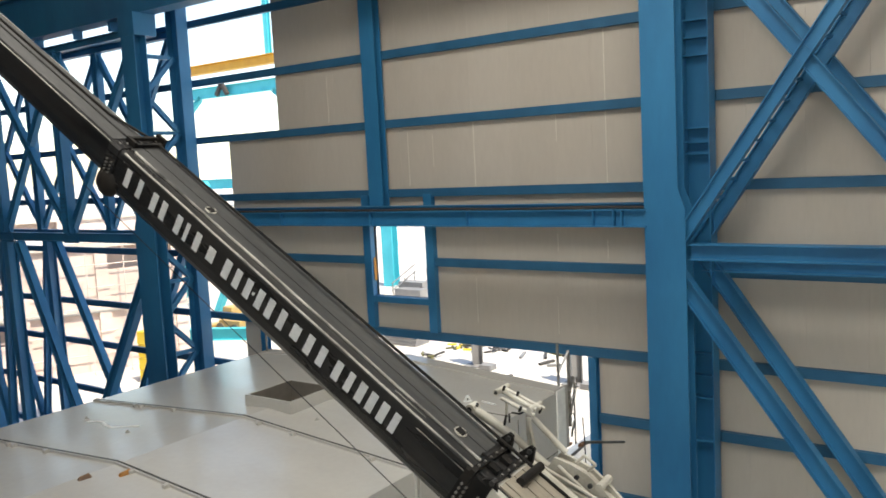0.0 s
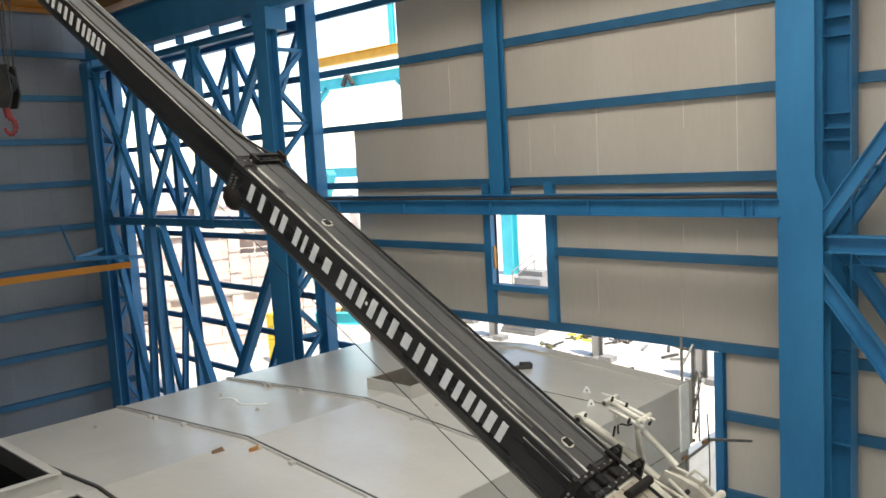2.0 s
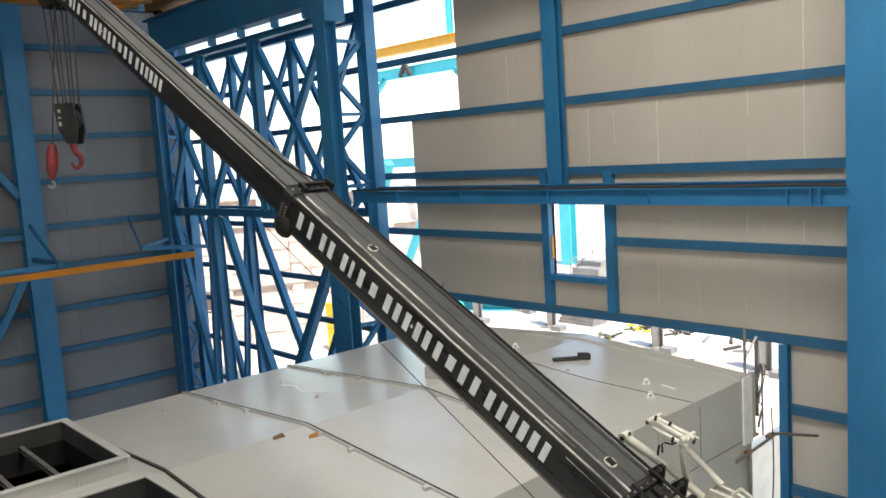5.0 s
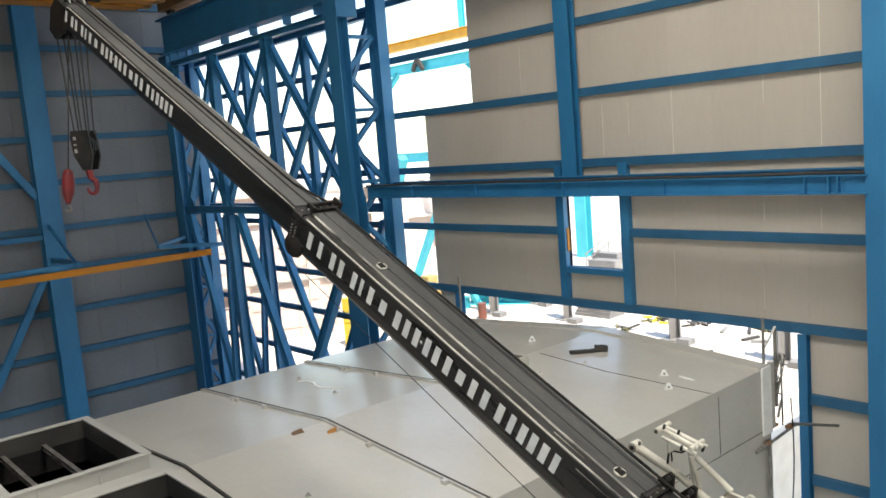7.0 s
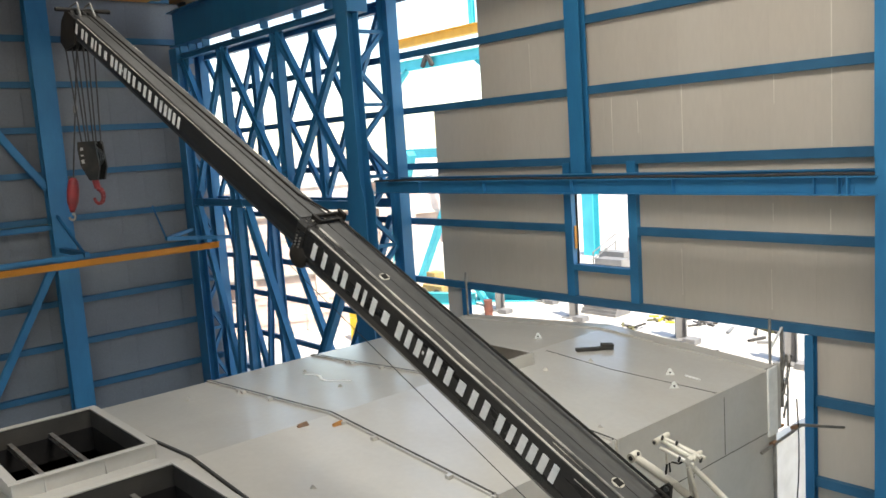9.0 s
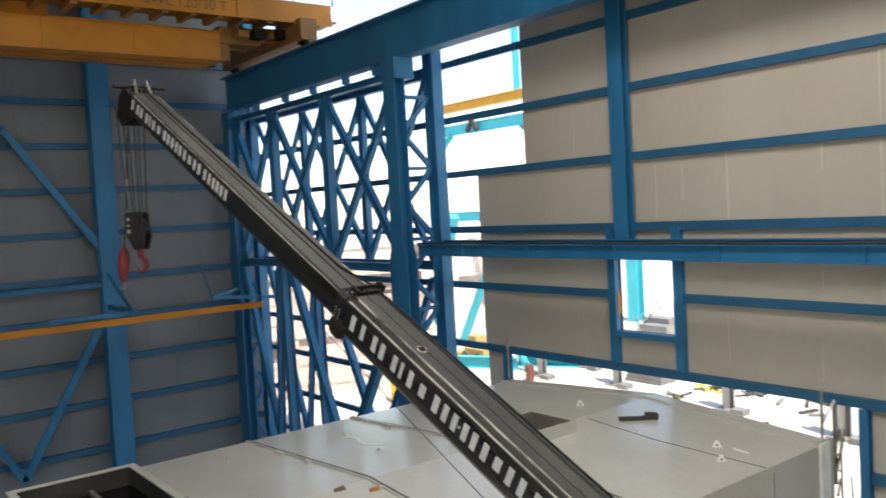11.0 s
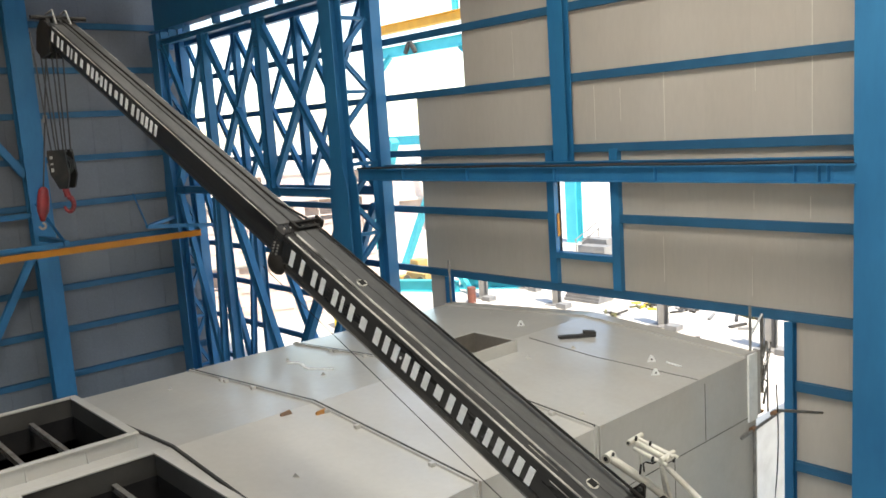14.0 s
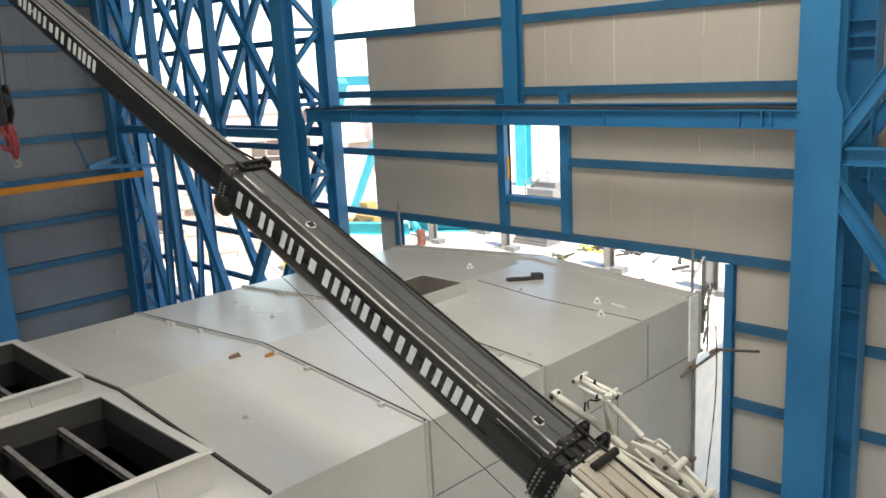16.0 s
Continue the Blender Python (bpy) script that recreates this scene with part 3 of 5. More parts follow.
# yellow conductor beam on brackets along the far wall
bm = bmesh.new()
h_beam(bm, (-8, 28.5, Z(-3.22)), (13.4, 28.5, Z(-3.22)), 0.16, 0.22)
tagged(link_mesh("hoist_beam", bm, YELLOW), "yellow steel hoist beam on blue brackets", "beam")
for x in (8.6, 2.2, -4.2):
    bm = bmesh.new()
    bar(bm, (x, 28.2, Z(-2.92)), (x, 31.0, Z(-2.92)), 0.16, 0.16)
    bar(bm, (x, 28.4, Z(-2.95)), (x, 31.0, Z(-1.7)), 0.08, 0.08)
    bar(bm, (x - 2.6, 28.4, Z(-2.95)), (x, 28.4, Z(-2.95)), 0.12, 0.12)
    tagged(link_mesh("beam_bracket", bm, BLUE), "blue steel bracket that carries the yellow beam", "bracket", "brackets of the hoist beam", kind="structure")
bm = bmesh.new()
bar(bm, (11.4, 28.4, Z(-2.75)), (13.9, 28.5, Z(-3.0)), 0.14, 0.14)
bar(bm, (11.4, 28.4, Z(-2.75)), (12.0, 30.9, Z(-1.7)), 0.05, 0.05)
bar(bm, (11.4, 28.4, Z(-2.75)), (13.5, 30.9, Z(-2.75)), 0.12, 0.12)
tagged(link_mesh("beam_bracket", bm, BLUE), "blue steel bracket that carries the yellow beam", "bracket", "brackets of the hoist beam", kind="structure")

# ---- white casing with a low ridged roof ----
EAVE, RIDGE, RIDGE_Y, Y_NEAR, Y_FAR = -4.0, -3.74, 9.75, 6.48, 13.78


def roof_z(y):
    return RIDGE + (EAVE - RIDGE) * (abs(y - RIDGE_Y) / ((Y_FAR - RIDGE_Y) if y > RIDGE_Y else (RIDGE_Y - Y_NEAR)))


def roof_slab(b, x0, x1, y0, y1, thick=0.02):
    """A sheet of the roof that follows its ridge."""
    ys = [y0] + ([RIDGE_Y] if y0 < RIDGE_Y < y1 else []) + [y1]
    loft(b, [[(x0, y, Z(roof_z(y))), (x1, y, Z(roof_z(y))), (x1, y, Z(roof_z(y)) - thick), (x0, y, Z(roof_z(y)) - thick)] for y in ys])


def casing(x0, x1, label, holes=()):
    th = tagged(empty("casing_module", (x0 + x1) / 2, 10.0, 0.02), label, "casing module", "white casing modules")
    o = Vector((0, 0, 0)) - Vector(((x0 + x1) / 2, 10.0, 0.02))

    def add(name, b, mat=WHITE, lab=""):
        for v in b.verts:
            v.co += o
        return part(name, b, mat, th, lab)
    ys = sorted({Y_NEAR, Y_FAR, *(h[2] for h in holes), *(h[3] for h in holes)})
    for ya, yb in zip(ys, ys[1:]):
        cut = [h for h in holes if h[2] <= ya and yb <= h[3]]
        for q in ([(x0, cut[0][0]), (cut[0][1], x1)] if cut else [(x0, x1)]):
            b = bmesh.new()
            roof_slab(b, *q, ya, yb)
            add("roof_sheet", b)
    for y, name in ((Y_NEAR - 0.0203, "front_sheet"), (Y_FAR + 0.0003, "back_sheet")):
        b = bmesh.new()
        box(b, x0, x1, y, y + 0.02, 0.02, Z(EAVE) - 0.0005)
        add(name, b)
    for x in (x0, x1 - 0.02):
        b = bmesh.new()
        loft(b, [[(x, y, 0.02), (x + 0.02, y, 0.02), (x + 0.02, y, Z(roof_z(y)) - 0.022), (x, y, Z(roof_z(y)) - 0.022)] for y in (Y_NEAR + 0.02, RIDGE_Y, Y_FAR)])
        add("side_sheet", b)
    return th, add


def flange(add, x, plain=False):
    """The bolted joint between two modules, with its lugs."""
    for s in () if plain else (-0.03, 0.03):
        b = bmesh.new()
        ys = [Y_NEAR, RIDGE_Y, Y_FAR]
        loft(b, [[(x + s - 0.012, y, Z(roof_z(y))), (x + s + 0.012, y, Z(roof_z(y))), (x + s + 0.012, y, Z(roof_z(y)) + 0.035), (x + s - 0.012, y, Z(roof_z(y)) + 0.035)] for y in ys])
        add("flange", b)
    for y in () if plain else (7.1, 8.58, 9.3, 11.34, 12.24, 12.4):
        b = bmesh.new()
        box(b, x - 0.12, x - 0.05, y, y + 0.07, Z(roof_z(y)), Z(roof_z(y)) + 0.05)
        add("lug", b)
    b = bmesh.new()
    loft(b, [[(x - 0.017, y, Z(roof_z(y)) + 0.002), (x + 0.017, y, Z(roof_z(y)) + 0.002), (x + 0.017, y, Z(roof_z(y)) + 0.037), (x - 0.017, y, Z(roof_z(y)) + 0.037)] for y in (Y_NEAR, RIDGE_Y, Y_FAR)])
    add("joint_seal", b, GAP)


X_A, X_B, X_C, X_D, X_E = 1.0, 3.9, 6.01, 8.18, 12.42
th, add_a = casing(X_A, X_B, "white steel casing module with two open square hatches", holes=[(2.0, 3.52, 7.02, 9.34), (2.0, 3.58, 10.24, 12.5)])
th, add_b = casing(X_B, X_C, "white painted steel casing module with a low ridged roof")
flange(add_b, X_B, True)
flange(add_b, X_C)
th, add_c = casing(X_C, X_D, "white painted steel casing module with a low ridged roof")
flange(add_c, X_D)
th, add_d = casing(X_D, X_E, "large white steel casing module with a roof hatch", holes=[(8.72, 9.67, 9.29, 10.24)])

# kerb along the end of the roof
b = bmesh.new()
loft(b, [[(12.12, y, Z(roof_z(y))), (12.42, y, Z(roof_z(y))), (12.42, y, Z(roof_z(y)) + 0.035), (12.12, y, Z(roof_z(y)) + 0.035)] for y in (Y_NEAR, RIDGE_Y, Y_FAR)])
add_d("kerb", b)


def hatch(add, x0, x1, y0, y1, ztop, zlow, wall, bars=(), lip=0.0, lining=WHITE_IN, depth=0.27):
    """A raised frame round an opening, its deep inner lining coloured darker downwards as shade, and bars across it."""
    sides = ((x0 - wall, x1 + wall, y0 - wall, y0), (x0 - wall, x1 + wall, y1, y1 + wall), (x0 - wall, x0, y0, y1), (x1, x1 + wall, y0, y1))
    for k, q in enumerate(sides):
        b = bmesh.new()
        box(b, *q, Z(zlow), Z(ztop))
        if lip:
            m = lip * 0.6
            box(b, q[0] - m, q[1] + m, q[2] - m, q[3] + m, Z(ztop) + 0.001, Z(ztop) + 0.014 + 0.003 * k)
        add("hatch_frame", b)
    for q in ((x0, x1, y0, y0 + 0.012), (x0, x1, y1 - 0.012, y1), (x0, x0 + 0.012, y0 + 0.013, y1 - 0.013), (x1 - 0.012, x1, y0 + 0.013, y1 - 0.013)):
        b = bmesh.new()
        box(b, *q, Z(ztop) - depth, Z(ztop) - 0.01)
        add("hatch_lining", b, lining, "dusty steel lining toned down for the hatch's shade")
        # lower strip coloured near black, as if no light reached it
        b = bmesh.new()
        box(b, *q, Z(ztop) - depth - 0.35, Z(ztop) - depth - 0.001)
        add("hatch_lining", b, INSIDE, "steel lining coloured dark as shade")
    for x in bars:
        b = bmesh.new()
        h_beam(b, (x, y0 + 0.02, Z(ztop) - 0.24), (x, y1 - 0.02, Z(ztop) - 0.24), 0.06, 0.08, t=0.01)
        add("cross_bar", b, STEEL, "grey steel bar across the opening")


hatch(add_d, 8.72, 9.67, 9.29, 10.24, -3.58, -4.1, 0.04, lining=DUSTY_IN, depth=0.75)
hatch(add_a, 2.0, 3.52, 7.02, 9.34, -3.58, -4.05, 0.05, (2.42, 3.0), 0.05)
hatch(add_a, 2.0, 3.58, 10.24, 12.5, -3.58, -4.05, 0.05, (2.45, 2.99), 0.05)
for x in (2.3, 3.0):
    for y, d in ((6.97, -1), (10.19, -1), (9.39, 1)):
        b = bmesh.new()
        loft(b, [[(xx, y, Z(-3.6)), (xx, y + 0.09 * d, Z(-3.9)), (xx, y, Z(-3.95))] for xx in (x, x + 0.015)])
        add_a("stiffener", b)
for x, y in ((2.15, 8.0), (2.6, 8.4), (3.1, 7.9), (2.5, 11.0), (3.2, 11.4), (2.9, 8.9)):
    b = bmesh.new()
    box(b, x, x + 0.12, y, y + 0.2, Z(-5.3), Z(-5.15))
    box(b, x + 0.03, x + 0.08, y + 0.04, y + 0.1, 0.03, Z(-5.3))
    add_a("inner_support", b, WHITE_IN, "dusty steel support inside the casing")

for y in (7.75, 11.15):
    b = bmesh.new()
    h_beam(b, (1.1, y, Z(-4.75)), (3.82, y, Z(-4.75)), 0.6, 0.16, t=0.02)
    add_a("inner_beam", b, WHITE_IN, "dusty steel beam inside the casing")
    for k in range(26):
        b = bmesh.new()
        x, yy = random.uniform(1.9, 3.7), y + random.uniform(-0.27, 0.24)
        w, d, h = (random.uniform(0.02, 0.09) for _ in range(3))
        loft(b, [[(x, yy, Z(-4.67)), (x + w, yy + 0.01, Z(-4.67)), (x + w * 0.9, yy + d, Z(-4.67)), (x - 0.01, yy + d * 0.8, Z(-4.67))],
                 [(x + 0.01, yy + 0.01, Z(-4.67) + h), (x + w * 0.7, yy + 0.015, Z(-4.67) + h * 0.8), (x + w * 0.6, yy + d * 0.7, Z(-4.67) + h), (x + 0.01, yy + d * 0.6, Z(-4.67) + h * 0.7)]])
        add_a("rubble", b, DUSTY_IN if k % 3 else STEEL, "lump of dusty rubble")
# near-black sheets added inside the open module to stand for its shade
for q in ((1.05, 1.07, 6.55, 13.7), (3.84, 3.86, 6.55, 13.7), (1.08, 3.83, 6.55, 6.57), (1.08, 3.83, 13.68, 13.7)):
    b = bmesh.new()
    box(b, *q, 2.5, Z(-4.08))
    add_a("inner_sheet", b, INSIDE, "inside steel coloured dark as shade")
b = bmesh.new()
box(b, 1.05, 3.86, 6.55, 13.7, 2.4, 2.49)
add_a("inner_floor", b, INSIDE, "inside steel coloured dark as shade")

# weld seams, corner strip and small lugs of the big module
for x0, x1, z0, z1 in ((8.25, 12.42, -5.03, -5.02), (10.84, 10.85, -5.0, -4.1), (9.98, 9.99, -9.0, -5.05)):
    b = bmesh.new()
    box(b, x0, x1, Y_NEAR - 0.025, Y_NEAR - 0.0205, Z(z0), Z(z1))
    add_d("seam", b, GAP, "dark open seam")
b = bmesh.new()
box(b, 6.1, 8.15, Y_NEAR - 0.025, Y_NEAR - 0.0205, Z(-4.97), Z(-4.96))
add_c("seam", b, GAP, "dark open seam")
for x in (X_C, X_D):
    for s in (-0.045, 0.02):
        b = bmesh.new()
        box(b, x + s, x + s + 0.025, Y_NEAR - 0.07, Y_NEAR - 0.021, 0.03, Z(EAVE) + 0.03)
        add_c("corner_flange", b)
b = bmesh.new()
box(b, 12.42, 12.62, Y_NEAR, Y_NEAR + 0.06, Z(-5.08), Z(-3.98))
add_d("end_plate", b)
for x, y in ((8.75, 8.75), (10.5, 8.7), (8.4, 6.85), (9.6, 8.9), (7.0, 11.0), (7.3, 12.6), (4.6, 8.0), (5.2, 12.8)):
    b = bmesh.new()
    z = Z(roof_z(y))
    loft(b, [[(x + 0.03, yy - 0.03, z - 0.002), (x - 0.03, yy + 0.03, z - 0.002), (x, yy, z + 0.05)] for yy in (y, y + 0.02)])
    (add_d if x > X_D else add_c if x > X_C else add_b)("pad_eye", b)

# things left lying on the roof
b = bmesh.new()
pts = [(10.72, 9.2), (10.86, 9.12), (11.0, 9.02), (11.12, 8.97), (11.24, 8.9)]
for p, q in zip(pts, pts[1:]):
    bar(b, (*p, Z(roof_z(p[1])) + 0.03), (*q, Z(roof_z(q[1])) + 0.03), 0.1, 0.05)
bar(b, (11.14, 8.98, Z(roof_z(8.98)) + 0.06), (11.3, 8.86, Z(roof_z(8.86)) + 0.05), 0.15, 0.09)
tagged(link_mesh("rubber_strip", b, GAP), "bent black rubber strip lying on the white roof", "strip")
for x, y, mat, lab in ((5.48, 9.66, RUST, "rusty brown scrap of steel on the white roof"), (5.86, 9.36, OCHRE, "orange scrap of wood on the white roof")):
    b = bmesh.new()
    z = Z(roof_z(y))
    loft(b, [[(x - 0.09, y - 0.03, z), (x + 0.08, y - 0.05, z), (x + 0.1, y + 0.04, z), (x - 0.07, y + 0.05, z)],
             [(x - 0.07, y - 0.02, z + 0.05), (x + 0.05, y - 0.03, z + 0.06), (x + 0.08, y + 0.02, z + 0.05), (x - 0.06, y + 0.03, z + 0.03)]])
    tagged(link_mesh("scrap", b, mat), lab, "scrap")
b = bmesh.new()
bar(b, (10.99, 7.21, Z(roof_z(7.21)) + 0.015), (10.98, 6.94, Z(roof_z(6.94)) + 0.015), 0.025, 0.02)
tagged(link_mesh("steel_rod", b, LETTER), "pale steel rod lying on the white roof", "rod")

# thin pale wavy strip laid on the roof sheet
b = bmesh.new()
pts = [(7.19, 12.42), (7.27, 12.25), (7.26, 12.06), (7.15, 11.82), (7.11, 11.6), (7.2, 11.38), (7.32, 11.18)]
for p, q in zip(pts, pts[1:]):
    bar(b, (*p, Z(roof_z(p[1])) + 0.004), (*q, Z(roof_z(q[1])) + 0.004), 0.055, 0.006)
add_c("pale_line", b, LETTER, "pale wavy line on the roof")
# scaffold tubes at the casing's end
scaffold = tagged(empty("scaffold", 12.4, 6.2, 0.02), "rusty scaffold tubes with couplers beside the white casing", "scaffold")


def scaffold_part(name, p, q, r=0.026, mat=STEEL):
    b = bmesh.new()
    o = Vector((12.4, 6.2, 0.02))
    tube(b, Vector(p) - o, Vector(q) - o, r, 10)
    part(name, b, mat, scaffold)


scaffold_part("upright", (12.2, 6.38, 0.03), (12.2, 6.38, Z(-5.2)))
scaffold_part("upright", (12.42, 6.55, Z(-4.3)), (12.42, 6.55, Z(-3.2)), 0.024)
scaffold_part("rail", (11.85, 6.42, Z(-5.28)), (12.95, 6.3, Z(-5.1)))
scaffold_part("rail", (12.85, 6.3, Z(-5.06)), (14.1, 6.1, Z(-5.42)))
scaffold_part("upright", (12.8, 6.45, Z(-5.1)), (12.8, 6.45, Z(-3.9)), 0.016)
scaffold_part("upright", (13.1, 6.7, Z(-4.9)), (13.1, 6.7, Z(-3.5)), 0.03)
for k in range(3):
    scaffold_part("rung", (12.75, 6.5, Z(-4.15 - 0.4 * k)), (13.35, 6.75, Z(-4.05 - 0.42 * k)), 0.02)
for p in ((12.2, 6.4, Z(-5.22)), (12.8, 6.34, Z(-5.1)), (12.42, 6.55, Z(-4.15)), (12.2, 6.38, Z(-6.9))):
    scaffold_part("coupler", (p[0] - 0.06, p[1], p[2]), (p[0] + 0.06, p[1], p[2]), 0.045, RUST)
b = bmesh.new()
polyline_tube(b, [(12.8 + 0.12 * math.sin(i * 0.5) - i * 0.02, 6.3, Z(-4.6 - 0.36 * i)) for i in range(13)], 0.012, 6)
tagged(link_mesh("cable", b, BLACK), "thin black cable hanging from the scaffold", "cable")
for k in range(3):
    b = bmesh.new()
    polyline_tube(b, [(12.86 + 0.1 * k + 0.16 * math.sin(i * 0.52 + k), 6.52 + 0.03 * k, Z(-3.9 - 0.05 * k) - 0.1 * i * (1 - 0.02 * i)) for i in range(9)], 0.008, 6)
    tagged(link_mesh("cable", b, GAP if k else STEEL), "thin loose wire looped round the scaffold tubes", "cable")
scaffold_part("brace", (12.42, 6.55, Z(-3.72)), (13.08, 6.68, Z(-3.5)), 0.018, LETTER)
scaffold_part("clamp", (12.3, 6.53, Z(-4.02)), (12.52, 6.57, Z(-4.06)), 0.045, GAP)
b = bmesh.new()
box(b, 12.75, 13.2, 6.8, 7.2, Z(-5.25), Z(-4.7))
box(b, 12.7, 13.25, 6.75, 7.25, Z(-5.3), Z(-5.26))
tagged(link_mesh("crate", b, OCHRE), "small brown wooden crate on the scaffold", "crate")
b = bmesh.new()
tube(b, (12.2, 13.6, Z(roof_z(13.6))), (12.2, 13.6, Z(-2.95)), 0.022, 8)
tube(b, (12.2, 13.6, Z(-3.2)), (12.2, 13.6, Z(-3.05)), 0.035, 8)
tagged(link_mesh("upright_tube", b, STEEL), "thin steel tube standing at the roof's corner", "tube")

# ---- yard outside the wall ----
# pale plate past the casing's end, set outdoors so the sky brightens it
b = bmesh.new()
box(b, 15.4, 18.0, 8.0, 8.2, 0.002, Z(-6.55))
box(b, 15.38, 18.02, 7.98, 8.22, Z(-6.549), Z(-6.5))
tagged(link_mesh("pale_plate", b, PALE), "cream-white plate set outside the gap to catch sky light", "wall", kind="structure")

def yard_post(x, y):
    th = tagged(empty("yard_post", x, y, 0.0), "grey steel post on a bolted base plate in the yard", "post", "posts in the yard")
    b = bmesh.new()
    h_beam(b, (0, 0, 0.061), (0, 0, 3.2), 0.5, 0.5, (0.64, -0.77, 0), 0.05)
    part("shaft", b, POSTM, th)
    for name, box_ in (("base_plate", (-0.5, 0.5, -0.5, 0.5, 0.002, 0.06)), ("kerb_block", (-0.75, -0.2, -1.2, -0.55, 0.002, 0.25))):
        b = bmesh.new()
        box(b, *box_)
        part(name, b, POSTM, th)


for p in ((33.0, 21.8), (33.9, 29.1), (33.1, 34.0), (36.5, 33.5), (32.0, 16.0)):
    yard_post(*p)
for i, (x, y, w, d, h) in enumerate(((35.6, 28.3, 1.3, 2.4, 0.5), (37.6, 27.3, 1.2, 2.6, 0.4))):
    th = tagged(empty("plate_stack", x, y, 0.0), "stack of grey steel plates on the yard", "plate stack", "plate stacks")
    n = 3
    for k in range(n):
        b = bmesh.new()
        s = 0.06 * ((k * 7 + i) % 3)
        box(b, -w / 2 + s, w / 2 + s, -d / 2, d / 2 - s, 0.004 + h * k / n, h * (k + 1) / n - 0.01)
        part("plate", b, POSTM, th)
for i in range(26):
    a = random.uniform(43, 64)
    r = random.uniform(33, 46)
    x, y = r * math.sin(radians(a)), r * math.cos(radians(a))
    if any(math.hypot(x - q[0], y - q[1]) < 2.0 for q in ((33.0, 21.8), (33.9, 29.1), (33.1, 34.0), (36.5, 33.5), (32.0, 16.0), (35.5, 27.2), (36.5, 25), (37.5, 27.6))):
        continue
    b = bmesh.new()
    t = random.uniform(0, 3.1)
    l, w = random.uniform(0.3, 0.9), random.uniform(0.1, 0.25)
    bar(b, (x - l * math.cos(t), y - l * math.sin(t), 0.06), (x + l * math.cos(t), y + l * math.sin(t), 0.06), w, 0.11)
    tagged(link_mesh("yard_scrap", b, random.choice((GAP, POSTM, MUD, GAP))), "loose scrap of building material on the yard", "scrap", "scrap on the yard")
def rubbish_pile(x, y, n, spread, mats, label):
    """A low heap of short bits, each lying on the ground or on the bits below."""
    th = tagged(empty("rubbish_pile", x, y, 0.0), label, "rubbish", "rubbish heaps on the yard")
    for k in range(n):
        a, l, w = random.uniform(0, 3.1), random.uniform(0.15, 0.5), random.uniform(0.05, 0.12)
        cx, cy, z = random.gauss(0, spread), random.gauss(0, spread), 0.05 + 0.07 * (k % 3)
        b = bmesh.new()
        bar(b, (cx - l * math.cos(a), cy - l * math.sin(a), z), (cx + l * math.cos(a), cy + l * math.sin(a), z + 0.04 * (k % 2)), w, 0.09)
        part("bit", b, mats[k % len(mats)], th)


rubbish_pile(35.86, 24.66, 16, 0.45, (MUD, LEMON, MUD, GAP), "heap of muddy green and yellow scraps on the yard")
rubbish_pile(35.9, 22.4, 8, 0.35, (GAP, POSTM, GAP), "heap of dark steel offcuts on the yard")
rubbish_pile(33.35, 24.8, 6, 0.25, (GAP, MUD), "few dark scraps lying on the yard")
for p, q, w in (((34.5, 37.5), (38.5, 31.0), 1.3), ((31.0, 41.5), (33.5, 36.5), 0.5)):
    b = bmesh.new()
    h_beam(b, (*p, 0.36), (*q, 0.36), w, 0.7)
    tagged(link_mesh("steel_section", b, TURQ), "turquoise painted steel section lying on the yard", "steel section", "turquoise sections")
b = bmesh.new()
bar(b, (31.5, 35.8, 0.05), (34.0, 36.5, 3.5), 0.35, 0.35)
tagged(link_mesh("steel_section", b, TURQ), "turquoise painted steel section leaning in the yard", "steel section", "turquoise sections")
b = bmesh.new()
tube(b, (31.75, 33.6, 0.005), (31.75, 33.6, 0.9), 0.24, 16)
tube(b, (31.75, 33.6, 0.33), (31.75, 33.6, 0.37), 0.26, 16)
tagged(link_mesh("drum", b, DRUM), "dark red steel drum on the yard", "drum")


def far_frame(x, y0, y1, top, low_beam):
    """A turquoise portal frame of the building site behind the yard."""
    th = tagged(empty("portal_frame", x, y0, 0.0), "turquoise steel portal frame on the site behind", "portal frame", "portal frames")

    def add(name, p, q, w, h):
        b = bmesh.new()
        h_beam(b, Vector(p) - Vector((x, y0, 0)), Vector(q) - Vector((x, y0, 0)), w, h, t=0.05)
        part(name, b, TURQ, th)
    add("leg", (x, y0, 0.01), (x, y0, top + 1.8), 0.9, 0.7)
    add("leg", (x, y1, 0.01), (x, y1, top + 1.8), 0.9, 0.7)
    add("rafter", (x, y0, top), (x, y1, top), 0.6, 1.0)
    for y, s in ((y0, 1), (y1, -1)):
        add("knee", (x, y, top - 2.2), (x, y + 2.4 * s, top - 0.4), 0.4, 0.5)
    add("beam", (x, y0, low_beam), (x, y1, low_beam), 0.5, 0.9)


far_frame(52.0, 52.2, 67.0, 17.6, 9.0)
b = bmesh.new()
for s in (-1, 1):
    bar(b, (51.5, 60.9, 18.3), (51.5, 60.9 + 0.75 * s, 17.2), 0.3, 0.35)
tagged(link_mesh("hanger", b, GAP), "dark forked steel hanger under a turquoise rafter", "hanger")
b = bmesh.new()
h_beam(b, (52.5, 42.8, 0.01), (52.5, 42.8, 22.0), 1.1, 0.8, (1, 0, 0), 0.06)
tagged(link_mesh("site_column", b, TURQ), "tall turquoise steel column on the site behind", "column")
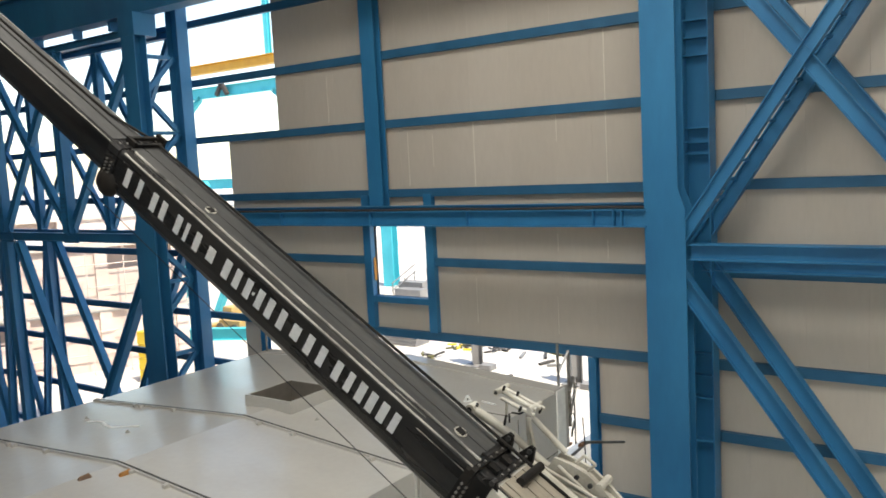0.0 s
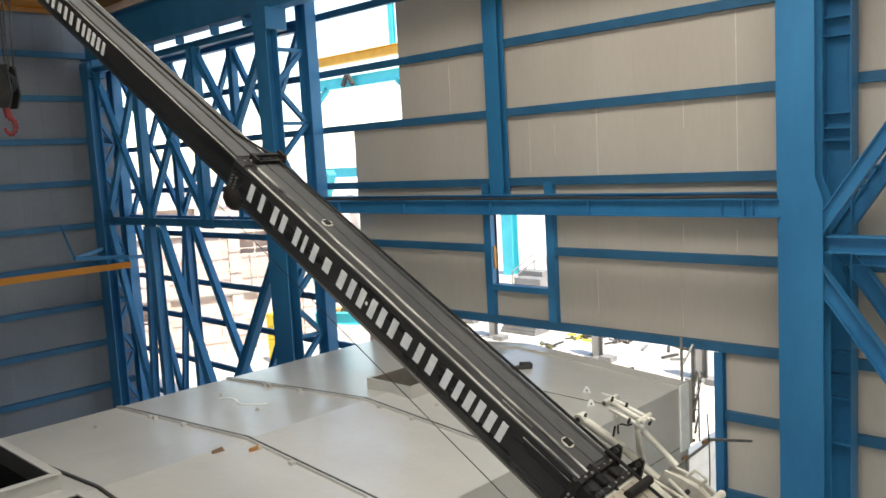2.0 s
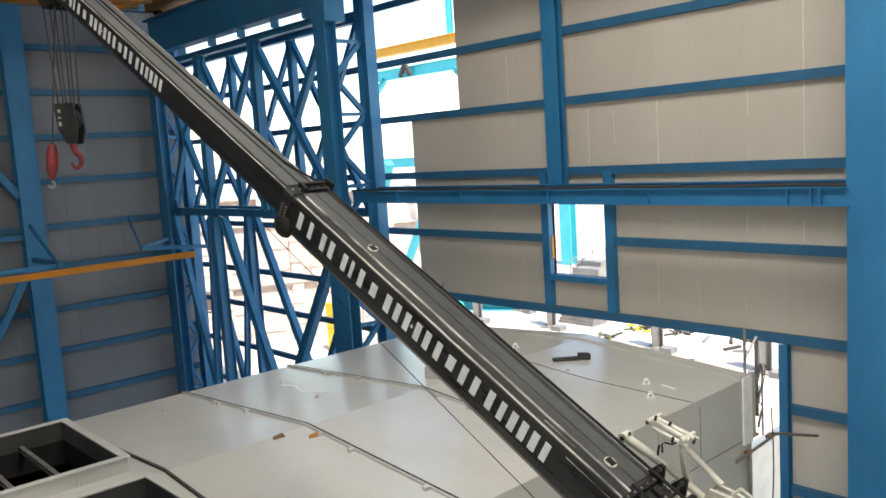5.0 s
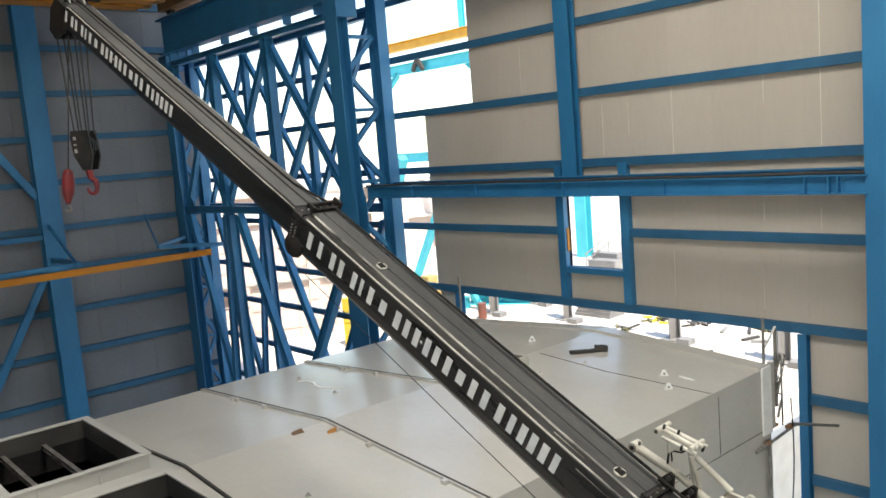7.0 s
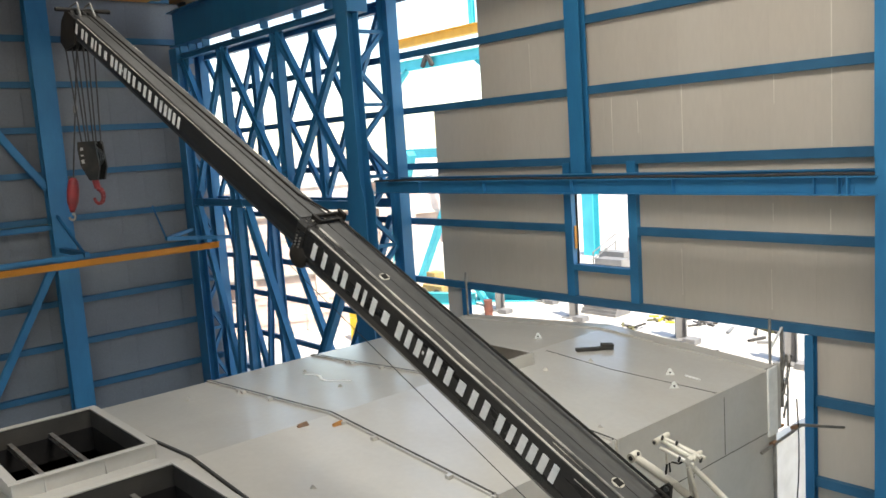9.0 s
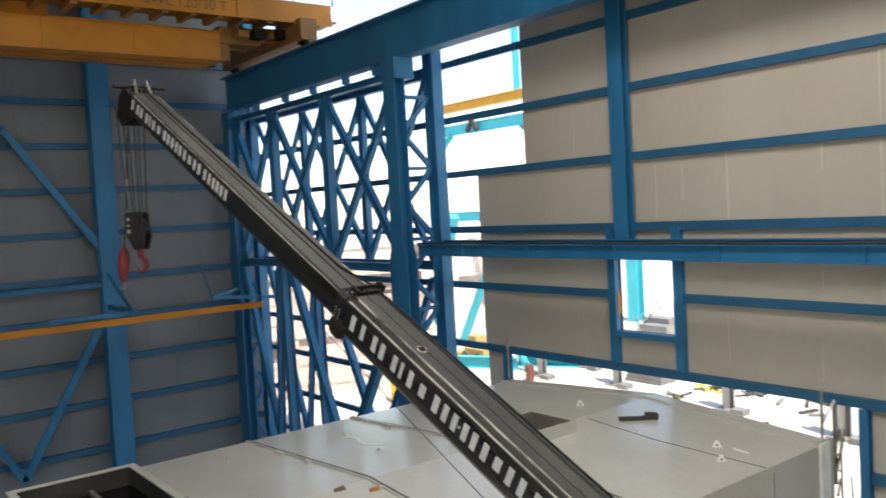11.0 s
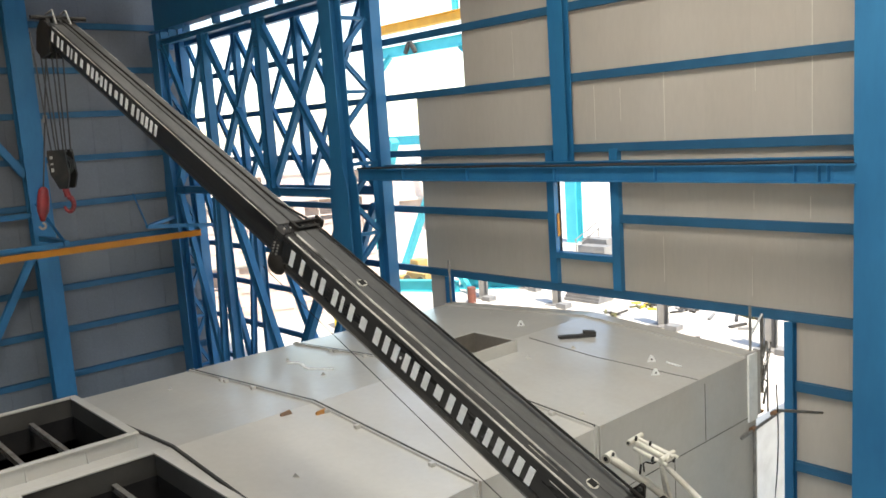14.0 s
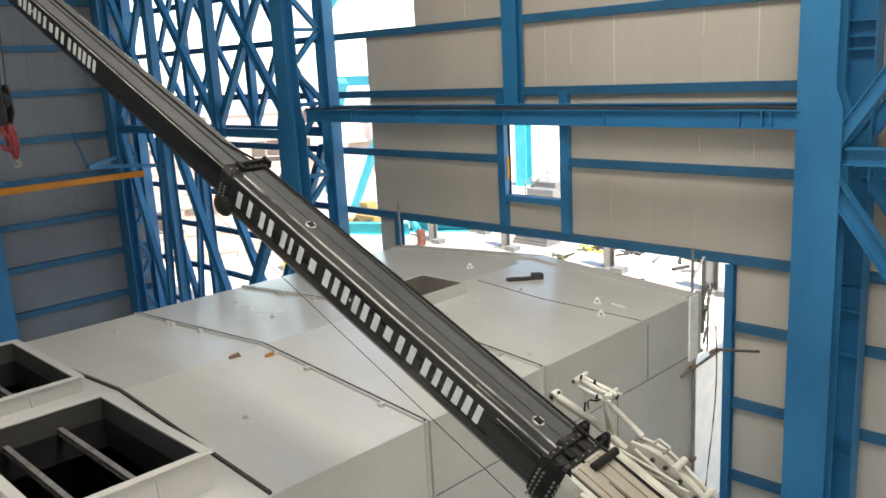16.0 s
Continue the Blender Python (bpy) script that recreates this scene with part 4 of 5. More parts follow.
for p, q, w in (((40.0, 54.0, 0.05), (38.2, 47.7, 9.3), 0.6), ((38.0, 47.2, 0.05), (38.0, 44.1, 5.2), 0.45), ((33.5, 35.45, 0.05), (33.5, 36.3, 1.05), 0.3)):
    b = bmesh.new()
    bar(b, p, q, w, w)
    tagged(link_mesh("site_brace", b, TURQ), "slanting turquoise steel brace on the site", "brace", "slanting braces")
b = bmesh.new()
h_beam(b, (52.0, 53.4, 19.83), (52.0, 68.0, 19.83), 0.8, 0.86, t=0.08)
tagged(link_mesh("crane_girder", b, GOLD), "yellow crane girder resting on the turquoise frame", "crane girder")

loader = tagged(empty("wheel_loader", 33.4, 40.4, 0.0), "dusty yellow wheel loader parked in the yard", "wheel loader")
for name, q, mat in (("body", (-1.0, 1.0, -2.6, 0.6, 0.7, 1.7), DUSTY), ("cab", (-0.7, 0.7, -1.2, 0.2, 1.7, 3.0), DUSTY), ("bucket", (-1.2, 1.2, 1.5, 2.4, 0.15, 1.1), DUSTY), ("arm", (-0.3, 0.3, 0.4, 1.7, 0.7, 1.1), DUSTY)):
    b = bmesh.new()
    box(b, *q)
    bmesh.ops.bevel(b, geom=b.edges[:], offset=0.08, segments=1, affect="EDGES")
    part(name, b, mat, loader)
for x in (-1.1, 0.75):
    for y in (-1.9, 0.3):
        b = bmesh.new()
        tube(b, (x, y, 0.68), (x + 0.38, y, 0.68), 0.67, 20)
        w = part("wheel", b, TYRE, loader)
        b = bmesh.new()
        tube(b, (x - 0.02, y, 0.68), (x + 0.4, y, 0.68), 0.3, 14)
        part("rim", b, DUSTY, w)

loader.scale = (0.6, 0.6, 0.6)
hoarding = empty("site_hoist", 23.7, 34.9, 0.0)
tagged(hoarding, "slim yellow site hoist cage standing in the yard", "site hoist")
for k in range(4):
    b = bmesh.new()
    box(b, -0.35, 0.35, -0.3, 0.3, 0.01 + k * 0.65, 0.62 + k * 0.65)
    part("cage_panel", b, LEMON, hoarding)


def site_building(x, y, w, d, storeys, turn, label):
    th = tagged(empty("site_building", x, y, 0.0), label, "building", "unfinished buildings")
    th.rotation_euler = (0, 0, radians(turn))
    for k in range(storeys):
        b = bmesh.new()
        box(b, -w / 2, w / 2, -d / 2, d / 2, 3.4 * k + 3.1, 3.4 * k + 3.4)
        part("slab", b, CONC, th)
        n = int(w / 4)
        for i in range(n + 1):
            b = bmesh.new()
            xx = -w / 2 + 0.3 + i * (w - 0.6) / n
            box(b, xx - 0.3, xx + 0.3, -d / 2, -d / 2 + 0.6, 3.4 * k + 0.002, 3.4 * k + 3.1)
            part("pillar", b, BARE, th)
            if i < n:
                b = bmesh.new()
                box(b, xx + 0.3, xx + 0.3 + (w - 0.6) / n - 0.6, -d / 2 + 0.2, -d / 2 + 0.4, 3.4 * k + 0.002, 3.4 * k + (1.9 if (i + k) % 3 == 1 else 3.1))
                part("infill", b, BARE, th)
        b = bmesh.new()
        box(b, -w / 2, w / 2, -d / 2 + 1.0, -d / 2 + 1.3, 3.4 * k + 0.002, 3.4 * k + 3.1)
        part("back_wall", b, BARE, th)


site_building(42, 74, 34, 10, 2, -28, "unfinished pale concrete building with brick infill")
site_building(24, 92, 26, 10, 3, -14, "unfinished concrete building frame with pale infill")

# low stack, rails and a bucket seen through the window opening
for i in range(3):
    b = bmesh.new()
    box(b, 47.6 + i * 1.5, 48.7 + i * 1.5, 36.2 + 0.9 * i, 38.6 + 0.8 * i, 0.004, 0.7 + 0.3 * (i % 2))
    tagged(link_mesh("pallet_load", b, POSTM), "grey wrapped load on the yard", "pallet load", "loads on the yard")
for i in range(2):
    b = bmesh.new()
    tube(b, (46.0, 37.5, 0.9 + 0.5 * i), (52.5, 40.3, 1.3 + 0.6 * i), 0.05, 8)
    for k in range(3):
        tube(b, (46.2 + 3.0 * k, 37.6 + 1.29 * k, 0.01), (46.2 + 3.0 * k, 37.6 + 1.29 * k, 0.9 + 0.5 * i), 0.04, 8)
    tagged(link_mesh("site_rail", b, STEEL), "pale steel rail on posts in the yard", "rail", "site rails")
b = bmesh.new()
tube(b, (52.6, 39.0, 0.01), (52.6, 39.0, 1.6), 0.22, 12)
tagged(link_mesh("gas_bottle", b, RED), "red gas bottle on the yard", "gas bottle")
b = bmesh.new()
box(b, WALL_X + 0.02, WALL_X + 0.1, 12.755, 12.775, Z(-2.75), Z(-2.2))
tagged(link_mesh("warning_strip", b, YELLOW), "orange strip on the window's blue jamb", "strip")
b = bmesh.new()
h_beam(b, (52.4, 55.3, 20.265), (52.4, 55.3, 30.0), 0.5, 0.4, (1, 0, 0), 0.05)
tagged(link_mesh("site_post", b, TURQ), "slim turquoise post standing on the yellow girder", "post")
site_building(22.7, 44.5, 16, 8, 2, -27, "unfinished pale pink building with open floors")
site_scaffold = tagged(empty("site_scaffold", 21.6, 39.6, 0.0), "dusty pink scaffold of thin poles before the pale building", "scaffold")
site_scaffold.rotation_euler = (0, 0, radians(-27))
for i in range(9):
    b = bmesh.new()
    tube(b, (-7.2 + 1.8 * i, 0.0, 0.005), (-7.2 + 1.8 * i, 0.0, 7.6 - 0.5 * (i % 3)), 0.035, 6)
    part("upright", b, BARE, site_scaffold)
for i in range(6):
    b = bmesh.new()
    tube(b, (-7.4, 0.06, 1.1 + 1.15 * i), (7.4, 0.06, 1.1 + 1.15 * i), 0.03, 6)
    part("rail", b, BARE, site_scaffold)
# corner strip of the casing, coloured whiter as if light falls on it
b = bmesh.new()
box(b, 12.14, 12.42, Y_NEAR - 0.05, Y_NEAR - 0.0208, Z(-5.1), Z(EAVE) + 0.03)
add_d("corner_strip", b, LETTER, "corner strip coloured whiter to look lit")
# lifting lugs and plate seam on the big roof
for x, y in ((10.88, 7.42), (10.41, 7.03), (11.05, 10.4)):
    z = Z(roof_z(y))
    b = bmesh.new()
    loft(b, [[(x + 0.05 + d, y - 0.05 + d, z - 0.002), (x - 0.05 + d, y + 0.05 + d, z - 0.002), (x - 0.015 + d, y + 0.015 + d, z + 0.1), (x + 0.015 + d, y - 0.015 + d, z + 0.1)] for d in (-0.008, 0.008)])
    add_d("lifting_lug", b, LETTER, "white lifting lug")
    b = bmesh.new()
    tube(b, (x - 0.014, y - 0.014, z + 0.04), (x + 0.014, y + 0.014, z + 0.04), 0.016, 8)
    add_d("lug_hole", b, GAP, "dark hole")
b = bmesh.new()
for y0, y1, xa, xb in ((9.6, 8.2, 10.39, 10.41), (8.2, 6.48, 10.41, 10.68)):
    bar(b, (xa, y0, Z(roof_z(y0)) + 0.003), (xb, y1, Z(roof_z(y1)) + 0.003), 0.012, 0.006)
add_d("plate_seam", b, GAP, "dark plate seam")

# ---- crane boom: its own space has x along the boom, y to its left, z above it ----
PIVOT = (4.849, -3.239, Z(-6.131))
LUFF = [(0.0, 34.64), (0.5, 34.26), (1.0, 33.99), (1.5, 33.57), (2.0, 33.26), (2.5, 32.86), (3.0, 32.53), (3.5, 32.18), (4.0, 31.86), (6.5, 30.24), (7.0, 29.92), (7.5, 29.66), (8.0, 29.37), (10.5, 28.52), (11.0, 28.38), (11.5, 28.1), (12.0, 27.96), (12.5, 27.86), (13.0, 27.89), (13.5, 27.87), (14.0, 27.88), (14.5, 27.9), (15.0, 27.92), (15.5, 27.96), (16.0, 27.92)]
HEADING = 93.9


crane_boom = tagged(empty("crane_boom"), "dark telescopic crane boom with white marking bars and a cream base", "crane boom")


def ring(x, top, bot, y0, y1, cham=0.022, low=0.2):
    """A boom's section: flat sides, bevelled top edges, a rounded belly."""
    ym, yl = (y0 + y1) / 2, (y1 - y0) / 2
    pts = [(x, y1, top - cham), (x, y1 - cham, top), (x, y0 + cham, top), (x, y0, top - cham)]
    zc = bot + low
    pts.append((x, y0, zc))
    for k in range(1, 8):
        a = math.pi * k / 8
        pts.append((x, ym - yl * math.cos(a), zc - low * math.sin(a)))
    pts.append((x, y1, zc))
    return pts


def boom_section(name, x0, x1, top, bot, y0, y1, mat, label=""):
    b = bmesh.new()
    loft(b, [ring(x0, top, bot, y0, y1), ring(x1, top, bot, y0, y1)])
    return part(name, b, mat, crane_boom, label)


base = boom_section("base_section", -0.4, 7.28, -0.17, -0.74, -0.50, 0.05, CREAM, "cream painted base section")
boom_section("outer_section", 6.8, 11.62, -0.195, -0.68, -0.45, 0.0, BOOM)
inner = boom_section("inner_section", 11.4, 17.3, -0.215, -0.61, -0.395, -0.03, BOOM_INNER)


def strip(name, x0, x1, y0, y1, z0, z1, mat, label="", parent=None):
    b = bmesh.new()
    box(b, x0, x1, y0, y1, z0, z1)
    return part(name, b, mat, parent or crane_boom, label)


strip("top_plate", 7.5, 11.5, -0.23, -0.11, -0.194, -0.186, BOOM_TOP, "dull grey top plate, toned paler for sky light")
strip("top_plate", 7.5, 11.5, -0.44, -0.245, -0.194, -0.19, BOOM_TOP, "dull grey top plate, toned paler for sky light")
strip("top_plate", 11.7, 17.2, -0.385, -0.06, -0.214, -0.208, BOOM_TOP, "dull grey top plate, toned paler for sky light")
# a thin broken pale line along one edge of the boom
def edge_line(x0, x1, y, z, r=0.006):
    b = bmesh.new()
    n = int((x1 - x0) / 0.3)
    polyline_tube(b, [(x0 + (x1 - x0) * i / n, y, z + 0.002 * math.sin(i * 1.9)) for i in range(n + 1)], r, 6)
    part("edge_bead", b, BOOM_EDGE, crane_boom, "broken pale line along the edge")


edge_line(7.47, 11.44, -0.004, -0.197, 0.008)
edge_line(7.47, 11.44, -0.105, -0.187, 0.01)
edge_line(11.68, 17.15, -0.035, -0.222, 0.005)
edge_line(11.68, 17.15, -0.385, -0.214, 0.007)
strip("weld_bead", 7.5, 7.95, 0.0, 0.004, -0.27, -0.264, BOOM_EDGE, "bare bright scratch")
strip("weld_bead", 7.95, 8.25, -0.06, -0.054, -0.194, -0.19, BOOM_EDGE, "bare bright scratch")


def collar(x0, x1, top, bot, y0, y1, mat=BLACK):
    b = bmesh.new()
    loft(b, [ring(x0, top, bot, y0, y1), ring(x1, top, bot, y0, y1)])
    c = part("collar", b, mat, crane_boom, "greasy black steel collar")
    n = 7
    for k in range(n):
        z = bot + 0.14 + (top - bot - 0.3) * k / (n - 1)
        for x in (x0 + 0.04, x1 - 0.04):
            b = bmesh.new()
            tube(b, (x, y1 - 0.005, z), (x, y1 + 0.014, z), 0.010, 8)
            part("bolt", b, STEEL, c)
    for k in range(6):
        y = y0 + 0.05 + (y1 - y0 - 0.1) * k / 5
        b = bmesh.new()
        tube(b, ((x0 + x1) / 2, y, top - 0.004), ((x0 + x1) / 2, y, top + 0.012), 0.010, 8)
        part("bolt", b, STEEL, c)
    return c


collar(7.42, 7.46, -0.165, -0.72, -0.49, 0.04)
collar(7.27, 7.31, -0.15, -0.74, -0.51, 0.06)
boom_section("collar_core", 7.285, 7.5, -0.2, -0.7, -0.47, 0.025, BLACK, "greasy black steel sleeve")
collar(11.5, 11.64, -0.185, -0.69, -0.46, 0.012, BOOM)
# guide brackets and pads on the collars
for x, y, z, l, w, h in ((7.36, -0.3, -0.175, 0.08, 0.06, 0.03), (7.37, -0.12, -0.175, 0.08, 0.05, 0.03), (11.6, -0.3, -0.15, 0.03, 0.34, 0.03), (11.52, -0.3, -0.17, 0.03, 0.34, 0.03), (11.56, -0.45, -0.15, 0.12, 0.03, 0.08), (11.56, -0.14, -0.16, 0.12, 0.03, 0.06)):
    strip("rope_guide", x - l / 2, x + l / 2, y - w / 2, y + w / 2, z - h / 2, z + h / 2, BLACK, "black rope guide bracket")
b = bmesh.new()
prof = [(11.42, 0.04), (11.44, 0.09), (11.5, 0.125), (11.58, 0.13), (11.64, 0.1), (11.66, 0.05)]
loft(b, [[(x, -0.02 + 0.5 * r * math.cos(2 * math.pi * i / 16), -0.55 + r * math.sin(2 * math.pi * i / 16)) for i in range(16)] for x, r in prof])
part("wear_pad", b, BLACK, crane_boom, "rounded black pad housing", smooth=True)
for x, y, h in ((7.46, -0.44, 0.12), (7.29, -0.48, 0.13), (7.29, 0.03, 0.05)):
    b = bmesh.new()
    loft(b, [[(x - 0.07, yy, -0.19), (x + 0.07, yy, -0.19), (x + 0.02, yy, -0.19 + h), (x - 0.02, yy, -0.19 + h)] for yy in (y - 0.014, y + 0.014)])
    ear = part("guide_ear", b, BLACK, crane_boom, "greasy black guide plate")
    b = bmesh.new()
    tube(b, (x, y - 0.03, -0.19 + h * 0.7), (x, y + 0.03, -0.19 + h * 0.7), 0.02, 8)
    part("guide_pin", b, ROPE, ear)
b = bmesh.new()
tube(b, (7.17, -0.46, -0.13), (7.17, -0.14, -0.13), 0.034, 12)
part("roller", b, BLACK, crane_boom, "greasy black roller")
for x, y in ((7.72, -0.2), (10.52, -0.2)):
    b = bmesh.new()
    tube(b, (x, y, -0.195), (x, y, -0.178), 0.05, 16)
    lug = part("access_ring", b, CREAM, crane_boom, "worn metal access ring")
    b = bmesh.new()
    box(b, x - 0.035, x + 0.035, y - 0.032, y + 0.032, -0.178, -0.174)
    part("access_hole", b, BLACK, lug)


def rope(p, q, r=0.009, mat=ROPE, parent=None):
    b = bmesh.new()
    tube(b, p, q, r, 6)
    part("hoist_rope", b, mat, parent or crane_boom)


rope((6.0, -0.4, -0.13), (11.6, -0.4, -0.165), 0.012, BLACK)
rope((11.6, -0.4, -0.165), (12.1, -0.3, -0.197), 0.012, BLACK)
rope((12.1, -0.3, -0.197), (17.4, -0.26, -0.197), 0.012, BLACK)
rope((6.0, -0.14, -0.13), (7.5, -0.16, -0.17), 0.011, BLACK)
rope((11.7, -0.22, -0.2), (17.4, -0.2, -0.2))
rope((6.6, -0.2, -0.95), (12.0, -0.2, -0.9), 0.004)

# cream base: deck planks, side plates, and the stowed jib bracket beside it
# dark underlay added so the gaps between the planks look shaded
strip("deck_bed", 2.0, 7.24, -0.44, 0.03, -0.169, -0.161, GAP, "dark underlay for the shaded gaps between deck planks")
for y in (-0.43, -0.3, -0.17, -0.04):
    strip("deck_plank", 2.0, 7.24, y, y + (0.118 if y < -0.1 else 0.06), -0.16, -0.148, PLANK)
b = bmesh.new()
loft(b, [[(7.1, yy, -0.2), (7.1, yy, -0.55), (6.5, yy, -0.6), (6.2, yy, -0.3), (6.6, yy, -0.12)] for yy in (0.055, 0.1)])
part("side_plate", b, CREAM, crane_boom, "scuffed cream side plate")

JY = -0.75
jib = part("jib_bracket", (lambda b: (tube(b, (7.87, JY, -0.31), (7.50, JY, -0.265), 0.036, 12), tube(b, (7.50, JY, -0.265), (6.6, JY + 0.05, -0.24), 0.03, 12), b)[2])(bmesh.new()), CREAM, crane_boom, "cream stowed jib bracket")


def jib_tube(name, p, q, r, mat=CREAM):
    b = bmesh.new()
    tube(b, p, q, r, 10)
    part(name, b, mat, jib)


jib_tube("pin_boss", (7.89, JY - 0.05, -0.31), (7.89, JY + 0.05, -0.31), 0.04)
jib_tube("pin_hole", (7.89, JY + 0.051, -0.31), (7.89, JY + 0.055, -0.31), 0.02, GAP)
jib_tube("pin_hole", (7.87, JY, -0.27), (7.87, JY + 0.01, -0.25), 0.012, GAP)
for k, (dy, dz, r) in enumerate(((0.0, 0.0, 0.019), (-0.05, 0.01, 0.017), (0.045, -0.02, 0.015), (-0.1, 0.0, 0.014))):
    jib_tube("head_bar", (7.79 - 0.03 * k, JY + dy, -0.035 + dz), (7.47 - 0.01 * k, JY + dy, 0.035 + dz), r)
    jib_tube("bolt", (7.76 - 0.1 * k, JY + dy, dz - 0.02), (7.76 - 0.1 * k, JY + dy + 0.03, dz + 0.03), 0.011, BLACK)
jib_tube("pin_boss", (7.78, JY - 0.13, -0.035), (7.78, JY + 0.07, -0.035), 0.024)
jib_tube("pin_hole", (7.78, JY + 0.071, -0.035), (7.78, JY + 0.075, -0.035), 0.014, GAP)
jib_tube("pin_boss", (7.5, JY - 0.13, 0.03), (7.5, JY + 0.07, 0.03), 0.02)
jib_tube("strut", (7.49, JY, -0.06), (7.30, JY, -0.25), 0.018)
jib_tube("strut", (7.53, JY - 0.03, -0.04), (7.36, JY, -0.25), 0.014)
jib_tube("strut", (7.46, JY - 0.04, -0.06), (7.12, JY - 0.02, -0.09), 0.024)
jib_tube("strut", (7.70, JY, -0.06), (7.64, JY, -0.16), 0.011)
jib_tube("strut", (7.64, JY, -0.16), (7.6, JY, -0.27), 0.009, BLACK)
b = bmesh.new()
polyline_tube(b, [(7.52, JY + 0.02, 0.0), (7.55, JY + 0.04, -0.06), (7.6, JY + 0.04, -0.09), (7.62, JY + 0.02, -0.13), (7.58, JY + 0.03, -0.18)], 0.007, 6)
part("hose", b, BLACK, jib, "thin black hose")
jib_tube("lower_tube", (7.32, JY + 0.14, -0.27), (5.8, JY + 0.14, -0.24), 0.045)
for yy0, yy1 in ((JY - 0.08, JY - 0.05), (JY + 0.03, JY + 0.06)):
    b = bmesh.new()
    loft(b, [[(7.16, yy, -0.25), (7.16, yy, -0.14), (7.05, yy, -0.1), (6.9, yy, -0.07), (6.78, yy, -0.08), (6.6, yy, -0.11), (6.3, yy, -0.19), (6.3, yy, -0.3), (6.9, yy, -0.27)] for yy in (yy0, yy1)])
    part("cheek_plate", b, CREAM, jib)
b = bmesh.new()
loft(b, [[(7.14, yy, -0.25), (7.14, yy, -0.16), (6.9, yy, -0.1), (6.6, yy, -0.14), (6.3, yy, -0.22), (6.9, yy, -0.26)] for yy in (JY - 0.049, JY + 0.029)])
part("core_plate", b, CREAM, jib)
for x, z in ((6.95, -0.14), (6.84, -0.12), (6.7, -0.13), (6.55, -0.16), (6.4, -0.22), (6.78, -0.2)):
    jib_tube("pin", (x, JY + 0.061, z), (x, JY + 0.08, z), 0.018, GAP)
b = bmesh.new()
for p, q in (((7.02, -0.09), (7.0, 0.0)), ((7.0, 0.0), (6.9, 0.0)), ((6.9, 0.0), (6.92, -0.08))):
    tube(b, (p[0], JY, p[1]), (q[0], JY, q[1]), 0.012, 8)
part("grab_handle", b, CREAM, jib)
jib_tube("strut", (7.1, JY + 0.08, -0.16), (6.35, JY + 0.09, -0.2), 0.016)
jib_tube("strut", (7.2, JY + 0.1, -0.24), (6.7, JY + 0.1, -0.14), 0.013)
jib_tube("strut", (6.95, JY + 0.1, -0.24), (6.6, JY + 0.1, -0.13), 0.012)
jib_tube("pin_boss", (6.78, JY - 0.1, -0.07), (6.78, JY + 0.1, -0.07), 0.03)
jib_tube("pin_boss", (6.5, JY - 0.1, -0.12), (6.5, JY + 0.1, -0.12), 0.026)

# the painted line: where each mark sits along the boom, and its width
MARKS = ((11.31, 8), (11.14, 7), (10.94, 8), (10.81, 8), (10.61, 8), (10.50, 5), (10.36, 8), (10.18, 10), (9.98, 9), (9.85, 8), (9.72, 8), (9.655, 3), (9.58, 8), (9.46, 8), (9.32, 8), (9.16, 10), (9.01, 8), (8.87, 8), (8.70, 8), (8.57, 7), (8.45, 8), (8.34, 8), (8.225, 8), (8.11, 7))


def marking(x_first, x_last, y, zmid, h):
    """White marking bars, one for each mark of the painted line."""
    f = (x_first - x_last) / (MARKS[0][0] - MARKS[-1][0])
    for x, w in MARKS:
        w *= 0.0082 * f
        x = x_first + (x - MARKS[0][0]) * f
        hh = h * (0.16 if w < 0.04 else 0.75 if w > 0.081 * f else 1.0)
        b = bmesh.new()
        box(b, x - w / 2, x + w / 2, y, y + 0.004, zmid - hh / 2, zmid + hh / 2)
        part("marking_bar", b, LETTER, crane_boom, "white painted marking bar")


marking(11.31, 8.11, 0.002, -0.365, 0.165)
marking(17.3, 14.17, -0.028, -0.352, 0.14)

# boom head with its sheaves
b = bmesh.new()
loft(b, [[(17.2, yy, -0.24), (17.5, yy, -0.22), (17.62, yy, -0.42), (17.6, yy, -0.72), (17.4, yy, -0.76), (17.15, yy, -0.58)] for yy in (-0.42, -0.38)])
head = part("head_plate", b, BLACK, crane_boom, "black steel head plate")
b = bmesh.new()
loft(b, [[(17.2, yy, -0.24), (17.5, yy, -0.22), (17.62, yy, -0.42), (17.6, yy, -0.72), (17.4, yy, -0.76), (17.15, yy, -0.58)] for yy in (-0.05, -0.01)])
part("head_plate", b, BLACK, crane_boom, "black steel head plate")
for k in range(4):
    y = -0.34 + k * 0.085
    b = bmesh.new()
    tube(b, (17.46, y, -0.34), (17.46, y + 0.05, -0.34), 0.15, 18)
    part("sheave", b, BLACK, crane_boom)
    b = bmesh.new()
    tube(b, (17.46, y, -0.66), (17.46, y + 0.05, -0.66), 0.13, 18)
    part("sheave", b, BLACK, crane_boom)
b = bmesh.new()
tube(b, (17.45, -0.6, -0.2), (17.45, 0.15, -0.2), 0.03, 10)
part("head_pin", b, BLACK, crane_boom)
for p, q in (((17.2, -0.1, -0.2), (17.42, -0.12, -0.08)), ((17.42, -0.12, -0.08), (17.58, -0.1, -0.2)), ((17.2, -0.3, -0.2), (17.42, -0.3, -0.08)), ((17.42, -0.3, -0.08), (17.58, -0.3, -0.2))):
    b = bmesh.new()
    tube(b, p, q, 0.014, 8)
    part("rope_keeper", b, STEEL, crane_boom)

